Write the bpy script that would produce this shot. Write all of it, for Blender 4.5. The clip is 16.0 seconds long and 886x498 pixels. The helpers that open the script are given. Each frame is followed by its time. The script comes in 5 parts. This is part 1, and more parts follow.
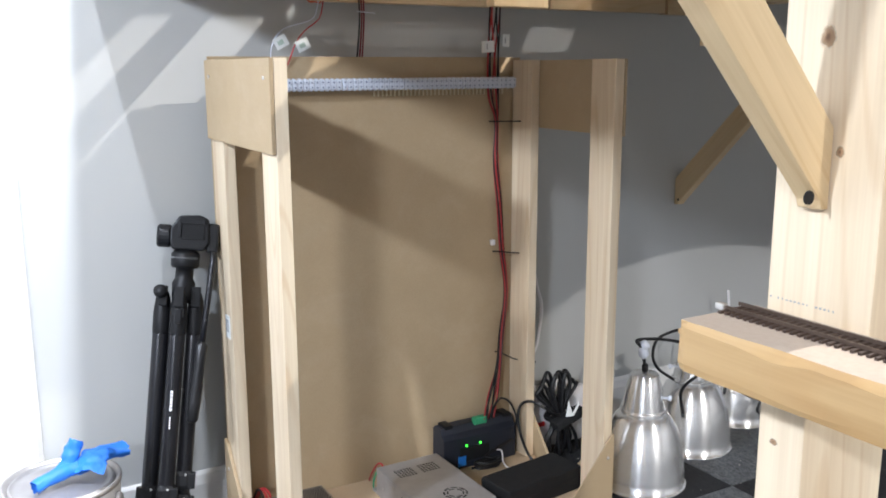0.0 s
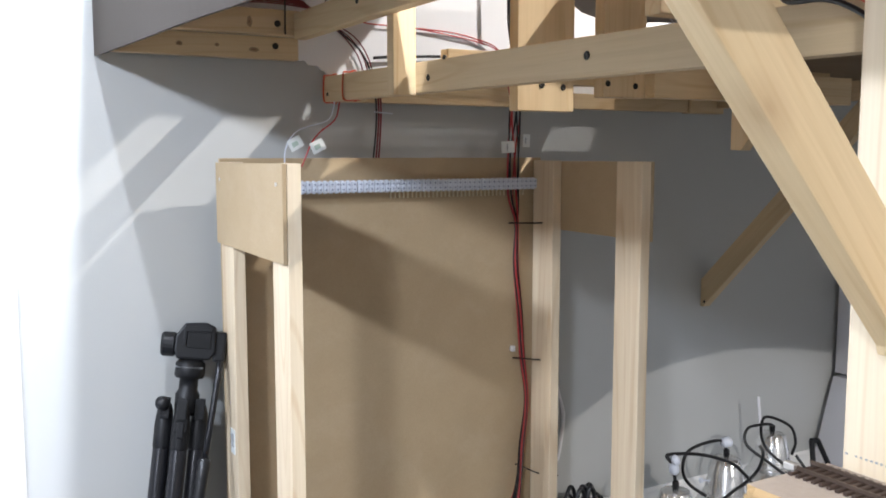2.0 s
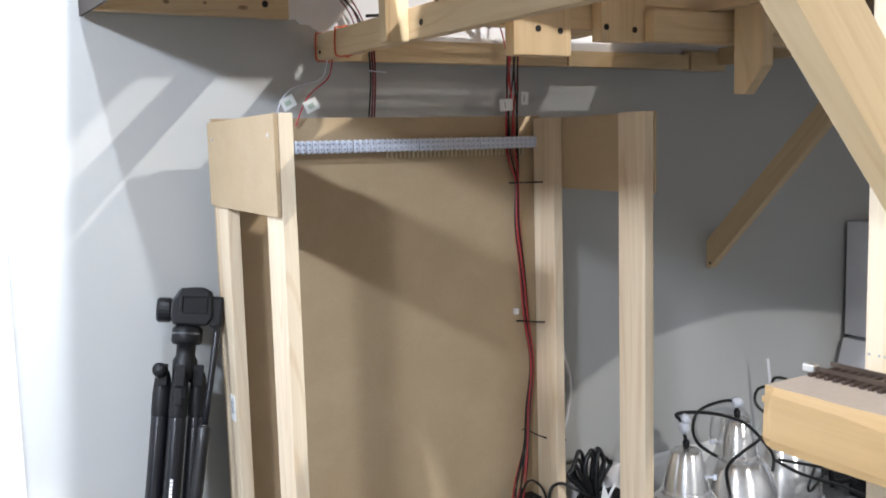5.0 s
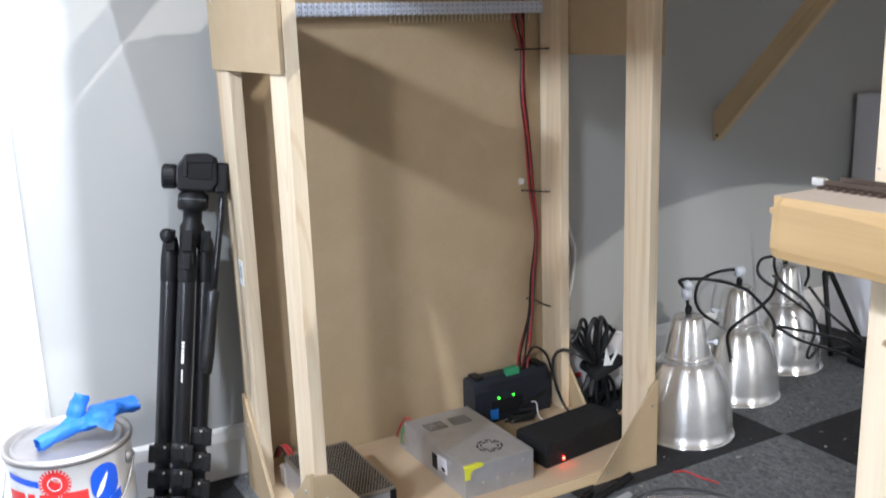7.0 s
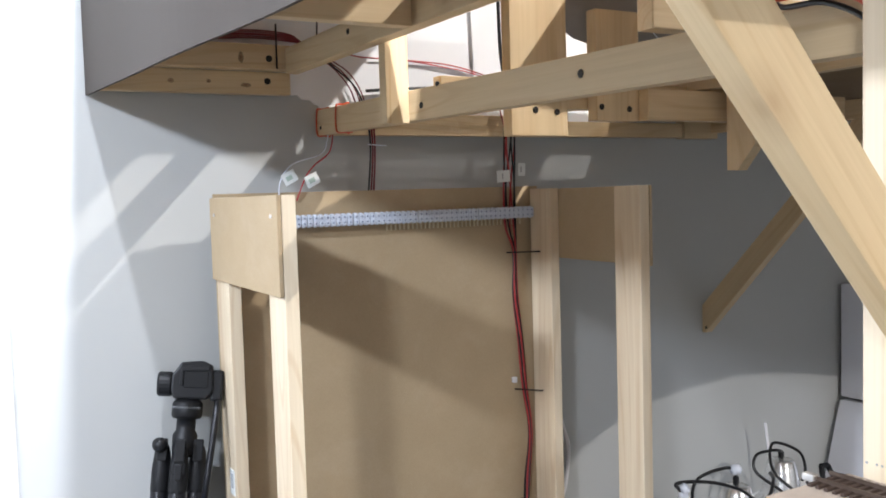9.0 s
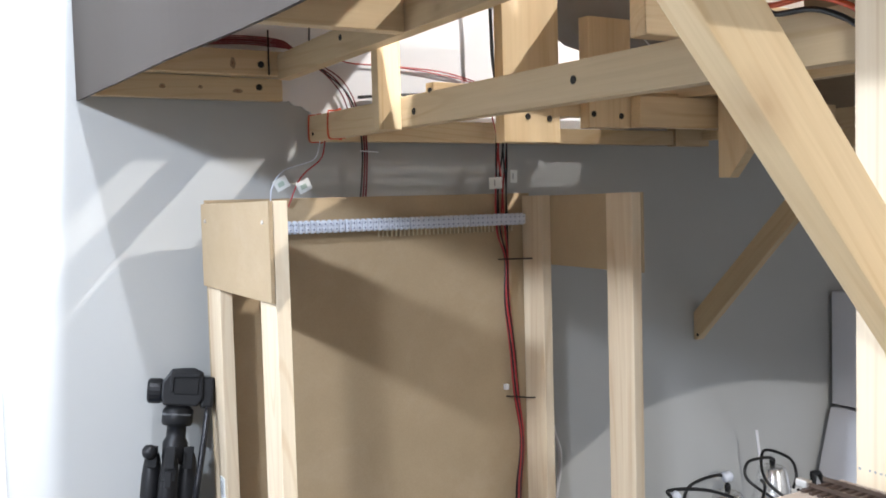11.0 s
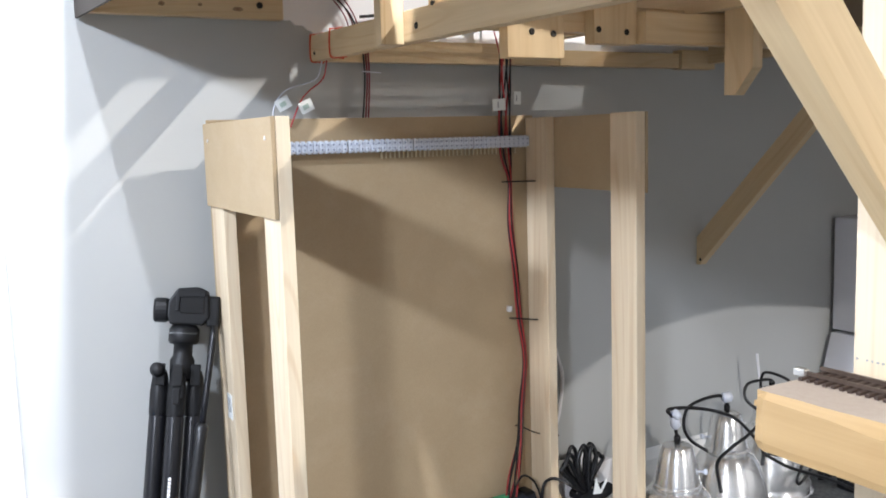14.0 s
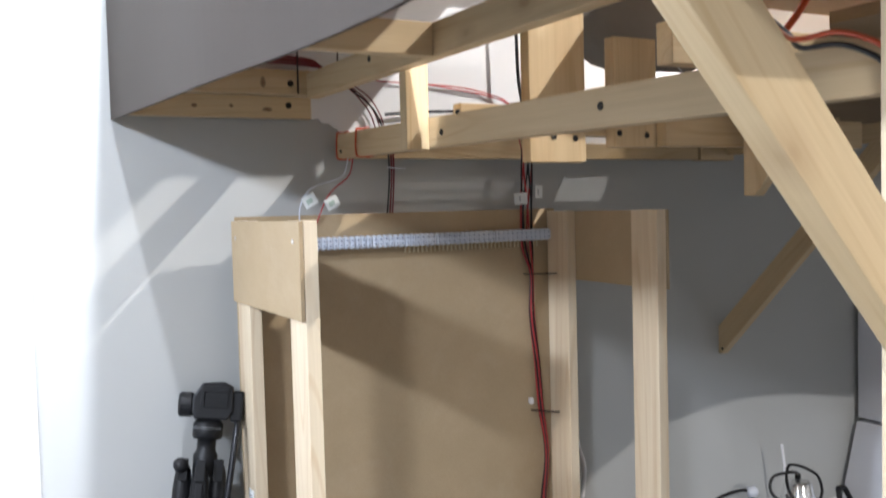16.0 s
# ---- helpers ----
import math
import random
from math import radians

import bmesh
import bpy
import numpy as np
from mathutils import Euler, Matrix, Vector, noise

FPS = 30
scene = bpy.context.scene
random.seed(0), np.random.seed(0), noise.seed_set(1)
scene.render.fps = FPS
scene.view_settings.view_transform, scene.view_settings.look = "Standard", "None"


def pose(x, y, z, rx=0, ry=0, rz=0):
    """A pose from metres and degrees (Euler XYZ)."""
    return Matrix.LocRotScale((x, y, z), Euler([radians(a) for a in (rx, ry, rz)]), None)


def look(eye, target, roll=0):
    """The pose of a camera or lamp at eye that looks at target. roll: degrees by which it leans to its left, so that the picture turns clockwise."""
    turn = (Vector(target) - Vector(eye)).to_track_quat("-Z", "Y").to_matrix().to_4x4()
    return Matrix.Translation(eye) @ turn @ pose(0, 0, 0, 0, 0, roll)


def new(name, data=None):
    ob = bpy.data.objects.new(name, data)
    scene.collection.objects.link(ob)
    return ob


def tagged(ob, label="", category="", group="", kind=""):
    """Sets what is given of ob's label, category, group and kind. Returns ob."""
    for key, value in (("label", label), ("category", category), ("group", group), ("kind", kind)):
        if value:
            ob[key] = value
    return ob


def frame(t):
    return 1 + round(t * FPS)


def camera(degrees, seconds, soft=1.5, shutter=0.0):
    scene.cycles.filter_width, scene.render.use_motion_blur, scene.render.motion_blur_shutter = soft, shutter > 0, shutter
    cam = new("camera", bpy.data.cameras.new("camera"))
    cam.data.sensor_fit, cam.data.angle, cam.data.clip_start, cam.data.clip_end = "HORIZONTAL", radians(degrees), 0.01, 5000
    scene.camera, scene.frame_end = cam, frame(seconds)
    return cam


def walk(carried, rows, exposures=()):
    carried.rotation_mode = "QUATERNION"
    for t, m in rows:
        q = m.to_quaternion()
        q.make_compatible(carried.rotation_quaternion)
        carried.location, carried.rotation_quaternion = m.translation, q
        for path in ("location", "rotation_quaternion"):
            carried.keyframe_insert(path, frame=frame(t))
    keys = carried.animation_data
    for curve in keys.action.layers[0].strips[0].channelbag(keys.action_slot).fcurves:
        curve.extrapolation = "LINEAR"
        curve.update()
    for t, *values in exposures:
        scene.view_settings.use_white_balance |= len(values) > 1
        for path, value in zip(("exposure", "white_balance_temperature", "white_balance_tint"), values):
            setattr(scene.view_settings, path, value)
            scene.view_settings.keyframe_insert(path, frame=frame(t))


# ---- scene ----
cam = camera(52.4, 16.0, 1.8, 0.35)
U = 1.06  # metres to one unit of the plan


def at(x, y, z):
    return Vector((x, y, z)) * U


PATH = [
    (0, (-0.392, -1.091, 0.75), (0.594, 0.604, 0.355), -0.2),
    (0.5, (-0.401, -1.094, 0.762), (0.583, 0.609, 0.399), 0.1),
    (1, (-0.409, -1.085, 0.768), (0.569, 0.629, 0.439), 0.8),
    (1.5, (-0.387, -1.044, 0.776), (0.587, 0.685, 0.524), 1.5),
    (2, (-0.365, -1.023, 0.775), (0.613, 0.709, 0.564), 0.0),
    (2.5, (-0.358, -1.012, 0.754), (0.62, 0.726, 0.592), -1.8),
    (3, (-0.342, -0.997, 0.739), (0.667, 0.723, 0.594), -2.2),
    (5.5, (-0.351, -1.005, 0.702), (0.596, 0.73, 0.397), -1.5),
    (6, (-0.352, -1.005, 0.669), (0.569, 0.703, 0.189), -1.2),
    (6.5, (-0.355, -1.004, 0.657), (0.568, 0.691, 0.133), -0.8),
    (7, (-0.356, -1.007, 0.674), (0.583, 0.699, 0.223), -2.0),
    (7.5, (-0.357, -1.013, 0.698), (0.621, 0.702, 0.376), -1.4),
    (8, (-0.364, -1.018, 0.74), (0.605, 0.718, 0.523), -1.4),
    (8.5, (-0.364, -1.014, 0.753), (0.617, 0.721, 0.589), -2.0),
    (9, (-0.36, -1.011, 0.758), (0.629, 0.724, 0.637), -1.7),
    (11.5, (-0.36, -1.008, 0.755), (0.653, 0.713, 0.65), -1.6),
    (12, (-0.359, -1.007, 0.752), (0.665, 0.708, 0.639), -1.6),
    (12.5, (-0.36, -1.008, 0.752), (0.66, 0.708, 0.621), -1.3),
    (13, (-0.359, -1.007, 0.747), (0.66, 0.707, 0.586), -1.3),
    (13.5, (-0.359, -1.01, 0.741), (0.644, 0.709, 0.543), -1.7),
    (14, (-0.362, -1.012, 0.73), (0.628, 0.709, 0.489), -1.7),
    (14.5, (-0.362, -1.012, 0.725), (0.621, 0.707, 0.445), -1.6),
    (15, (-0.363, -1.013, 0.72), (0.617, 0.704, 0.421), -1.6),
    (15.5, (-0.367, -1.015, 0.737), (0.609, 0.715, 0.505), -1.4),
    (16, (-0.372, -1.018, 0.775), (0.592, 0.731, 0.682), -1.5),
]
walk(cam, [(t, look(at(*eye), at(*target), roll)) for t, eye, target, roll in PATH],
     exposures=((0.0, 0.38), (1.5, 0.34), (3.0, 0.37), (5.5, 0.39), (6.5, 0.36), (8.0, 0.34), (8.6, 0.40), (9.0, 0.41), (12.0, 0.50), (13.0, 0.52), (14.0, 0.52), (14.7, 0.46), (15.5, 0.35), (16.0, 0.29)))

# ---- world, lights, exposure ----
world = bpy.data.worlds.new("world")
scene.world = world
world.use_nodes = True
wbg = world.node_tree.nodes["Background"]
wbg.inputs["Color"].default_value = (0.8, 0.85, 0.95, 1)
wbg.inputs["Strength"].default_value = 0.05


def lamp(name, eye, target, watts, size, colour):
    d = bpy.data.lights.new(name, "AREA")
    d.shape, d.size, d.energy, d.color = "DISK", size, watts, colour
    ob = new(name, d)
    ob.matrix_world = look(at(*eye), at(*target))
    return ob


COOL, WARM, DAY = (0.87, 0.93, 1.06), (1.0, 0.97, 0.95), (0.82, 0.93, 1.12)
LAMPS = ((-0.085, -0.5, 98, 0.045, COOL), (-0.36, -0.55, 30, 0.04, COOL), (1.42, -0.8, 76, 0.025, WARM), (0.9, -3.41, 95, 0.05, WARM), (-2.9, -3.15, 195, 0.42, COOL))
for lx, ly, watts, size, colour in LAMPS:
    lamp("ceiling_light_source", (lx, ly, 2.27), (lx, ly, 0), watts, size, colour)
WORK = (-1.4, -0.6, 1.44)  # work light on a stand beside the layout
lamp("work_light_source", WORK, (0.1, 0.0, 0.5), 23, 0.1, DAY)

# ---- materials ----


def node_mat(name):
    m = bpy.data.materials.new(name)
    m.use_nodes = True
    nt = m.node_tree
    return m, nt, nt.nodes["Principled BSDF"]


def link(nt, a, b):
    nt.links.new(a, b)


def coords(nt, scale=(1, 1, 1), shift=True):
    tc = nt.nodes.new("ShaderNodeTexCoord")
    mp = nt.nodes.new("ShaderNodeMapping")
    mp.inputs["Scale"].default_value = scale
    link(nt, tc.outputs["Object"], mp.inputs["Vector"])
    if shift:
        info = nt.nodes.new("ShaderNodeObjectInfo")
        mul = nt.nodes.new("ShaderNodeVectorMath")
        mul.operation = "SCALE"
        mul.inputs[0].default_value = (31.0, 17.0, 23.0)
        link(nt, info.outputs["Random"], mul.inputs["Scale"])
        link(nt, mul.outputs["Vector"], mp.inputs["Location"])
    return mp.outputs["Vector"]


def noise_tex(nt, vec, scale, detail=4, rough=0.55, distort=0.0):
    n = nt.nodes.new("ShaderNodeTexNoise")
    n.inputs["Scale"].default_value = scale
    n.inputs["Detail"].default_value = detail
    n.inputs["Roughness"].default_value = rough
    n.inputs["Distortion"].default_value = distort
    link(nt, vec, n.inputs["Vector"])
    return n.outputs["Fac"]


def ramp(nt, fac, stops):
    r = nt.nodes.new("ShaderNodeValToRGB")
    els = r.color_ramp.elements
    while len(els) < len(stops):
        els.new(0.5)
    for e, (p, c) in zip(els, stops):
        e.position, e.color = p, (*c, 1)
    link(nt, fac, r.inputs["Fac"])
    return r.outputs["Color"]


def mix(nt, fac, a, b, kind="MIX"):
    m = nt.nodes.new("ShaderNodeMix")
    m.data_type, m.blend_type = "RGBA", kind
    for socket, value in ((m.inputs["Factor"], fac), (m.inputs["A"], a), (m.inputs["B"], b)):
        if isinstance(value, (int, float)):
            socket.default_value = value
        elif isinstance(value, tuple):
            socket.default_value = (*value, 1)
        else:
            link(nt, value, socket)
    return m.outputs["Result"]


def bump(nt, p, height, strength, distance):
    b = nt.nodes.new("ShaderNodeBump")
    b.inputs["Strength"].default_value = strength
    b.inputs["Distance"].default_value = distance
    link(nt, height, b.inputs["Height"])
    link(nt, b.outputs["Normal"], p.inputs["Normal"])


def pine(name, axis, light=(0.72, 0.555, 0.335), dark=(0.61, 0.455, 0.26), knots=0.5):
    """Planed softwood: wandering growth lines along one axis, fine fibres and a few knots."""
    m, nt, p = node_mat(name)
    s = [9.0, 9.0, 9.0]
    s[axis] = 0.75
    field = noise_tex(nt, coords(nt, s), 1.0, 1.5, 0.45, 0.25)
    turns = nt.nodes.new("ShaderNodeMath")
    turns.operation = "MULTIPLY"
    turns.inputs[1].default_value = 95.0
    link(nt, field, turns.inputs[0])
    wave = nt.nodes.new("ShaderNodeMath")
    wave.operation = "SINE"
    link(nt, turns.outputs[0], wave.inputs[0])
    s = [34.0, 34.0, 34.0]
    s[axis] = 1.1
    broad = noise_tex(nt, coords(nt, s), 1.0, 3, 0.5, 0.3)
    s = [420.0, 420.0, 420.0]
    s[axis] = 9.0
    fine = noise_tex(nt, coords(nt, s), 1.0, 4, 0.6)
    base = ramp(nt, broad, [(0.3, dark), (0.7, light)])
    lines = ramp(nt, wave.outputs[0], [(0.0, (1, 1, 1)), (0.62, (1, 1, 1)), (1.0, (0.80, 0.68, 0.54))])
    col = mix(nt, ramp(nt, noise_tex(nt, coords(nt), 7.0, 2), [(0.35, (0.12, 0.12, 0.12)), (0.7, (0.5, 0.5, 0.5))]), base, mix(nt, 1.0, base, lines, "MULTIPLY"))
    col = mix(nt, 0.16, col, ramp(nt, fine, [(0.3, (0.6, 0.5, 0.38)), (0.65, (1, 1, 1))]), "MULTIPLY")
    ks = [9.0, 9.0, 9.0]
    ks[axis] = 5.0
    vo = nt.nodes.new("ShaderNodeTexVoronoi")
    vo.inputs["Scale"].default_value = 0.9
    link(nt, coords(nt, ks), vo.inputs["Vector"])
    kn = ramp(nt, vo.outputs["Distance"], [(0.03, (1, 1, 1)), (0.055, (0.45, 0.45, 0.45)), (0.13, (0, 0, 0))])
    kf = nt.nodes.new("ShaderNodeMath")
    kf.operation = "MULTIPLY"
    kf.inputs[1].default_value = knots
    link(nt, kn, kf.inputs[0])
    col = mix(nt, kf.outputs[0], col, (0.26, 0.13, 0.055))
    link(nt, col, p.inputs["Base Color"])
    p.inputs["Roughness"].default_value = 0.5
    bump(nt, p, fine, 0.12, 0.0006)
    return m


PINE = [pine("pine_along_x", 0), pine("pine_along_y", 1), pine("pine_along_z", 2)]
PALE_PINE = pine("pale_planed_pine", 2, (0.80, 0.68, 0.50), (0.66, 0.515, 0.345), 0.25)
PINE_YELLOW = pine("yellow_sawn_softwood", 1, (0.57, 0.39, 0.19), (0.42, 0.265, 0.115), 0.3)


def fibre(name, a, b, rough=0.7, scale=1.0):
    """Fibreboard: even brown with fine flecks and broad faint clouds."""
    m, nt, p = node_mat(name)
    vec = coords(nt)
    cloud = noise_tex(nt, vec, 9 * scale, 4, 0.6)
    fleck = noise_tex(nt, vec, 420 * scale, 3, 0.7)
    col = mix(nt, cloud, a, b)
    col = mix(nt, 0.15, col, ramp(nt, fleck, [(0.35, (0.62, 0.55, 0.46)), (0.62, (1, 1, 1))]), "MULTIPLY")
    smear = noise_tex(nt, vec, 7.0 * scale, 7, 0.75, 0.5)
    col = mix(nt, ramp(nt, smear, [(0.5, (0, 0, 0)), (0.8, (0.22, 0.22, 0.22))]), col, (0.60, 0.50, 0.38))
    link(nt, col, p.inputs["Base Color"])
    p.inputs["Roughness"].default_value = rough
    bump(nt, p, fleck, 0.03, 0.0004)
    return m


DUSTY = fibre("dusty_weathered_wood", (0.46, 0.38, 0.31), (0.38, 0.31, 0.245), 0.8, 0.5)
MDF = fibre("brown_fibreboard", (0.492, 0.371, 0.226), (0.392, 0.287, 0.166), 0.6)
BASEPLY = fibre("smooth_plywood", (0.61, 0.455, 0.30), (0.53, 0.39, 0.245), 0.6, 0.6)


def paint(name, a, b, rough=0.6, relief=0.12):
    m, nt, p = node_mat(name)
    vec = coords(nt)
    cloud = noise_tex(nt, vec, 2.5, 5, 0.6)
    stipple = noise_tex(nt, vec, 260, 2, 0.5)
    link(nt, mix(nt, cloud, a, b), p.inputs["Base Color"])
    p.inputs["Roughness"].default_value = rough
    bump(nt, p, stipple, relief, 0.0008)
    return m


WALL = paint("grey_wall_paint", (0.465, 0.468, 0.45), (0.42, 0.423, 0.406), 0.5)
WHITE_WALL = paint("white_wall_paint", (0.80, 0.80, 0.81), (0.74, 0.74, 0.75), 0.6)
TRIM = paint("white_trim_paint", (0.80, 0.79, 0.76), (0.72, 0.70, 0.67), 0.4, 0.04)
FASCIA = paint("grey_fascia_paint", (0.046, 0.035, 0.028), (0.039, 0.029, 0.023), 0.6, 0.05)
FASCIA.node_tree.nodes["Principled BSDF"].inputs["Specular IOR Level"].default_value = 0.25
CEIL = paint("ceiling_paint", (0.82, 0.82, 0.81), (0.78, 0.78, 0.77), 0.8)
ROOM = paint("room_wall_paint", (0.28, 0.28, 0.28), (0.25, 0.25, 0.25), 0.6)


def plain(name, colour, rough=0.5, metal=0.0, vary=0.25, scale=60.0, relief=0.05, coat=0.0):
    """A plain material with faint clouds and scuffs in its colour and gloss."""
    m, nt, p = node_mat(name)
    vec = coords(nt)
    n = noise_tex(nt, vec, scale, 5, 0.65)
    dark = tuple(c * (1 - vary) for c in colour)
    link(nt, mix(nt, n, dark, colour), p.inputs["Base Color"])
    mr = nt.nodes.new("ShaderNodeMapRange")
    mr.inputs["To Min"].default_value, mr.inputs["To Max"].default_value = max(rough - 0.1, 0.02), min(rough + 0.12, 1)
    link(nt, n, mr.inputs["Value"])
    link(nt, mr.outputs["Result"], p.inputs["Roughness"])
    p.inputs["Metallic"].default_value = metal
    p.inputs["Coat Weight"].default_value = coat
    bump(nt, p, n, relief, 0.0005)
    return m


BLACK = plain("black_plastic", (0.010, 0.010, 0.011), 0.45)
BLACK.node_tree.nodes["Principled BSDF"].inputs["Specular IOR Level"].default_value = 0.28
BLACK_MATT = plain("matt_black_plastic", (0.006, 0.006, 0.0065), 0.8)
BLACK_TUBE = plain("black_anodised_tube", (0.014, 0.014, 0.017), 0.3, 0.3, 0.2, 20)
RUBBER = plain("black_cable_sheath", (0.010, 0.010, 0.011), 0.38)
NAVY = plain("dark_navy_plastic", (0.016, 0.021, 0.034), 0.5)
RED = plain("red_insulation", (0.48, 0.04, 0.042), 0.4)
DARK_RED = plain("dark_red_insulation", (0.20, 0.012, 0.022), 0.42)
ORANGE = plain("orange_red_insulation", (0.72, 0.10, 0.03), 0.4)
WHITE = plain("white_plastic", (0.82, 0.80, 0.80), 0.4, 0, 0.08)
NYLON = plain("translucent_white_nylon", (0.72, 0.76, 0.84), 0.35, 0, 0.1)
PAPER = plain("white_paper_label", (0.80, 0.82, 0.80), 0.7, 0, 0.1)
BLUE_TAPE = plain("blue_masking_tape", (0.008, 0.15, 0.62), 0.6, 0, 0.4, 40, 0.3)
STEEL = plain("galvanised_steel", (0.60, 0.60, 0.61), 0.44, 0.65, 0.35, 45, 0.1)
RIM = plain("dull_rim_metal", (0.42, 0.40, 0.385), 0.42, 0.6, 0.4, 60, 0.3)
DARK_HOLE = plain("dark_recess", (0.006, 0.005, 0.005), 0.8)
TIN = plain("dented_tinplate", (0.50, 0.485, 0.485), 0.38, 0.75, 0.6, 20, 0.6)
DASH_BRASS = plain("tan_brass_and_light_dash", (0.72, 0.62, 0.42), 0.4, 0.5)
SCREW = plain("dark_screw_head", (0.03, 0.025, 0.02), 0.5, 0.5)
BRIGHT_SCREW = plain("bright_screw_head", (0.75, 0.73, 0.70), 0.3, 0.9)
BLUE_INK = plain("blue_ink", (0.01, 0.08, 0.55), 0.35, 0, 0.1)
PALE_BLUE = plain("pale_blue_ink", (0.32, 0.55, 0.80), 0.4, 0, 0.1)
RED_INK = plain("red_ink", (0.62, 0.03, 0.03), 0.35, 0, 0.1)
YELLOW = plain("yellow_sticker", (0.80, 0.78, 0.05), 0.5, 0, 0.1)
GREEN = plain("green_connector", (0.05, 0.42, 0.2), 0.45, 0, 0.15)
PLASTER = plain("grey_plaster_shell", (0.32, 0.31, 0.30), 0.85, 0, 0.3, 12, 0.6)
TIE = plain("brown_plastic_sleeper", (0.055, 0.032, 0.022), 0.6)
RAIL = plain("weathered_rail", (0.11, 0.075, 0.055), 0.45, 0.4)
GREY_PEN = plain("grey_plastic", (0.38, 0.39, 0.40), 0.4)
TAG_PRINT = plain("faded_green_print", (0.50, 0.62, 0.53), 0.6)
GREEN_PACK = plain("pale_green_packaging", (0.26, 0.42, 0.30), 0.5, 0, 0.3, 25)
HAZE = plain("hazy_clear_plastic", (0.46, 0.42, 0.37), 0.25, 0, 0.2, 30)
LABEL_BLUE = plain("sky_blue_label", (0.02, 0.19, 0.60), 0.4, 0, 0.1)
BOXWHITE = plain("white_laminate", (0.74, 0.74, 0.78), 0.45, 0, 0.06, 8)


def spun(name):
    """Spun aluminium with fine turning rings and dusty patches."""
    m, nt, p = node_mat(name)
    vec = coords(nt, (1, 1, 60), False)
    rings = noise_tex(nt, vec, 12, 4, 0.7)
    dust = noise_tex(nt, coords(nt), 28, 6, 0.7)
    link(nt, mix(nt, ramp(nt, dust, [(0.55, (0, 0, 0)), (0.75, (1, 1, 1))]), (0.95, 0.95, 0.94), (0.80, 0.80, 0.79)), p.inputs["Base Color"])
    mr = nt.nodes.new("ShaderNodeMapRange")
    mr.inputs["To Min"].default_value, mr.inputs["To Max"].default_value = 0.19, 0.29
    link(nt, rings, mr.inputs["Value"])
    link(nt, mr.outputs["Result"], p.inputs["Roughness"])
    p.inputs["Metallic"].default_value = 0.8
    tan = nt.nodes.new("ShaderNodeTangent")
    tan.direction_type, tan.axis = "RADIAL", "Z"
    link(nt, tan.outputs["Tangent"], p.inputs["Tangent"])
    p.inputs["Anisotropic"].default_value = 0.85
    p.inputs["Anisotropic Rotation"].default_value = 0.25
    return m


ALU = spun("spun_aluminium")


def carpet(name, a, b):
    m, nt, p = node_mat(name)
    vec = coords(nt)
    loops = noise_tex(nt, vec, 330, 3, 0.8)
    cloud = noise_tex(nt, vec, 14, 5, 0.65)
    tuft = noise_tex(nt, coords(nt, (1.0, 0.45, 1.0)), 150, 4, 0.75, 0.6)
    col = ramp(nt, mix(nt, 0.55, loops, tuft), [(0.36, a), (0.64, b)])
    col = mix(nt, 0.5, col, ramp(nt, cloud, [(0.3, (0.55, 0.55, 0.55)), (0.7, (1, 1, 1))]), "MULTIPLY")
    dust = noise_tex(nt, vec, 90, 2, 0.5)
    col = mix(nt, ramp(nt, dust, [(0.715, (0, 0, 0)), (0.745, (1, 1, 1))]), col, (0.5, 0.47, 0.42))
    link(nt, col, p.inputs["Base Color"])
    p.inputs["Roughness"].default_value = 0.95
    bump(nt, p, loops, 0.9, 0.003)
    return m


CARPET_GREY = carpet("grey_carpet_tile", (0.038, 0.042, 0.045), (0.245, 0.255, 0.262))
CARPET_BLACK = carpet("black_carpet_tile", (0.006, 0.006, 0.007), (0.028, 0.028, 0.03))


def glow(name, colour, power):
    m, nt, p = node_mat(name)
    p.inputs["Base Color"].default_value = (*colour, 1)
    p.inputs["Emission Color"].default_value = (*colour, 1)
    p.inputs["Emission Strength"].default_value = power
    return m


LED_GREEN = glow("green_led", (0.05, 1.0, 0.05), 3)
LED_RED = glow("red_led", (1.0, 0.012, 0.008), 90)
TUBE_LIGHT = glow("ceiling_light_diffuser", (1.0, 0.97, 0.92), 6)


def clear_plastic(name, colour):
    m, nt, p = node_mat(name)
    p.inputs["Base Color"].default_value = (*colour, 1)
    p.inputs["Roughness"].default_value = 0.12
    p.inputs["Transmission Weight"].default_value = 0.92
    p.inputs["IOR"].default_value = 1.12
    return m


CLEAR = clear_plastic("clear_plastic", (0.9, 0.86, 0.84))



def knot_mat():
    """A pine knot: dark core that fades into the wood round it."""
    m, nt, p = node_mat("pine_knot")
    tc = nt.nodes.new("ShaderNodeTexCoord")
    ln = nt.nodes.new("ShaderNodeVectorMath")
    ln.operation = "LENGTH"
    link(nt, tc.outputs["Object"], ln.inputs[0])
    n = noise_tex(nt, tc.outputs["Object"], 2.2, 4, 0.6)
    ad = nt.nodes.new("ShaderNodeMath")
    ad.operation = "MULTIPLY_ADD"
    ad.inputs[1].default_value = 0.5
    link(nt, n, ad.inputs[0])
    link(nt, ln.outputs["Value"], ad.inputs[2])
    link(nt, ramp(nt, ad.outputs[0], [(0.35, (0.16, 0.085, 0.04)), (0.6, (0.36, 0.22, 0.12)), (0.9, (0.60, 0.42, 0.26))]), p.inputs["Base Color"])
    link(nt, ramp(nt, ad.outputs[0], [(0.55, (1, 1, 1)), (1.0, (0, 0, 0))]), p.inputs["Alpha"])
    p.inputs["Roughness"].default_value = 0.6
    return m


KNOT = knot_mat()

# ---- building helpers ----
ORIGIN = {}


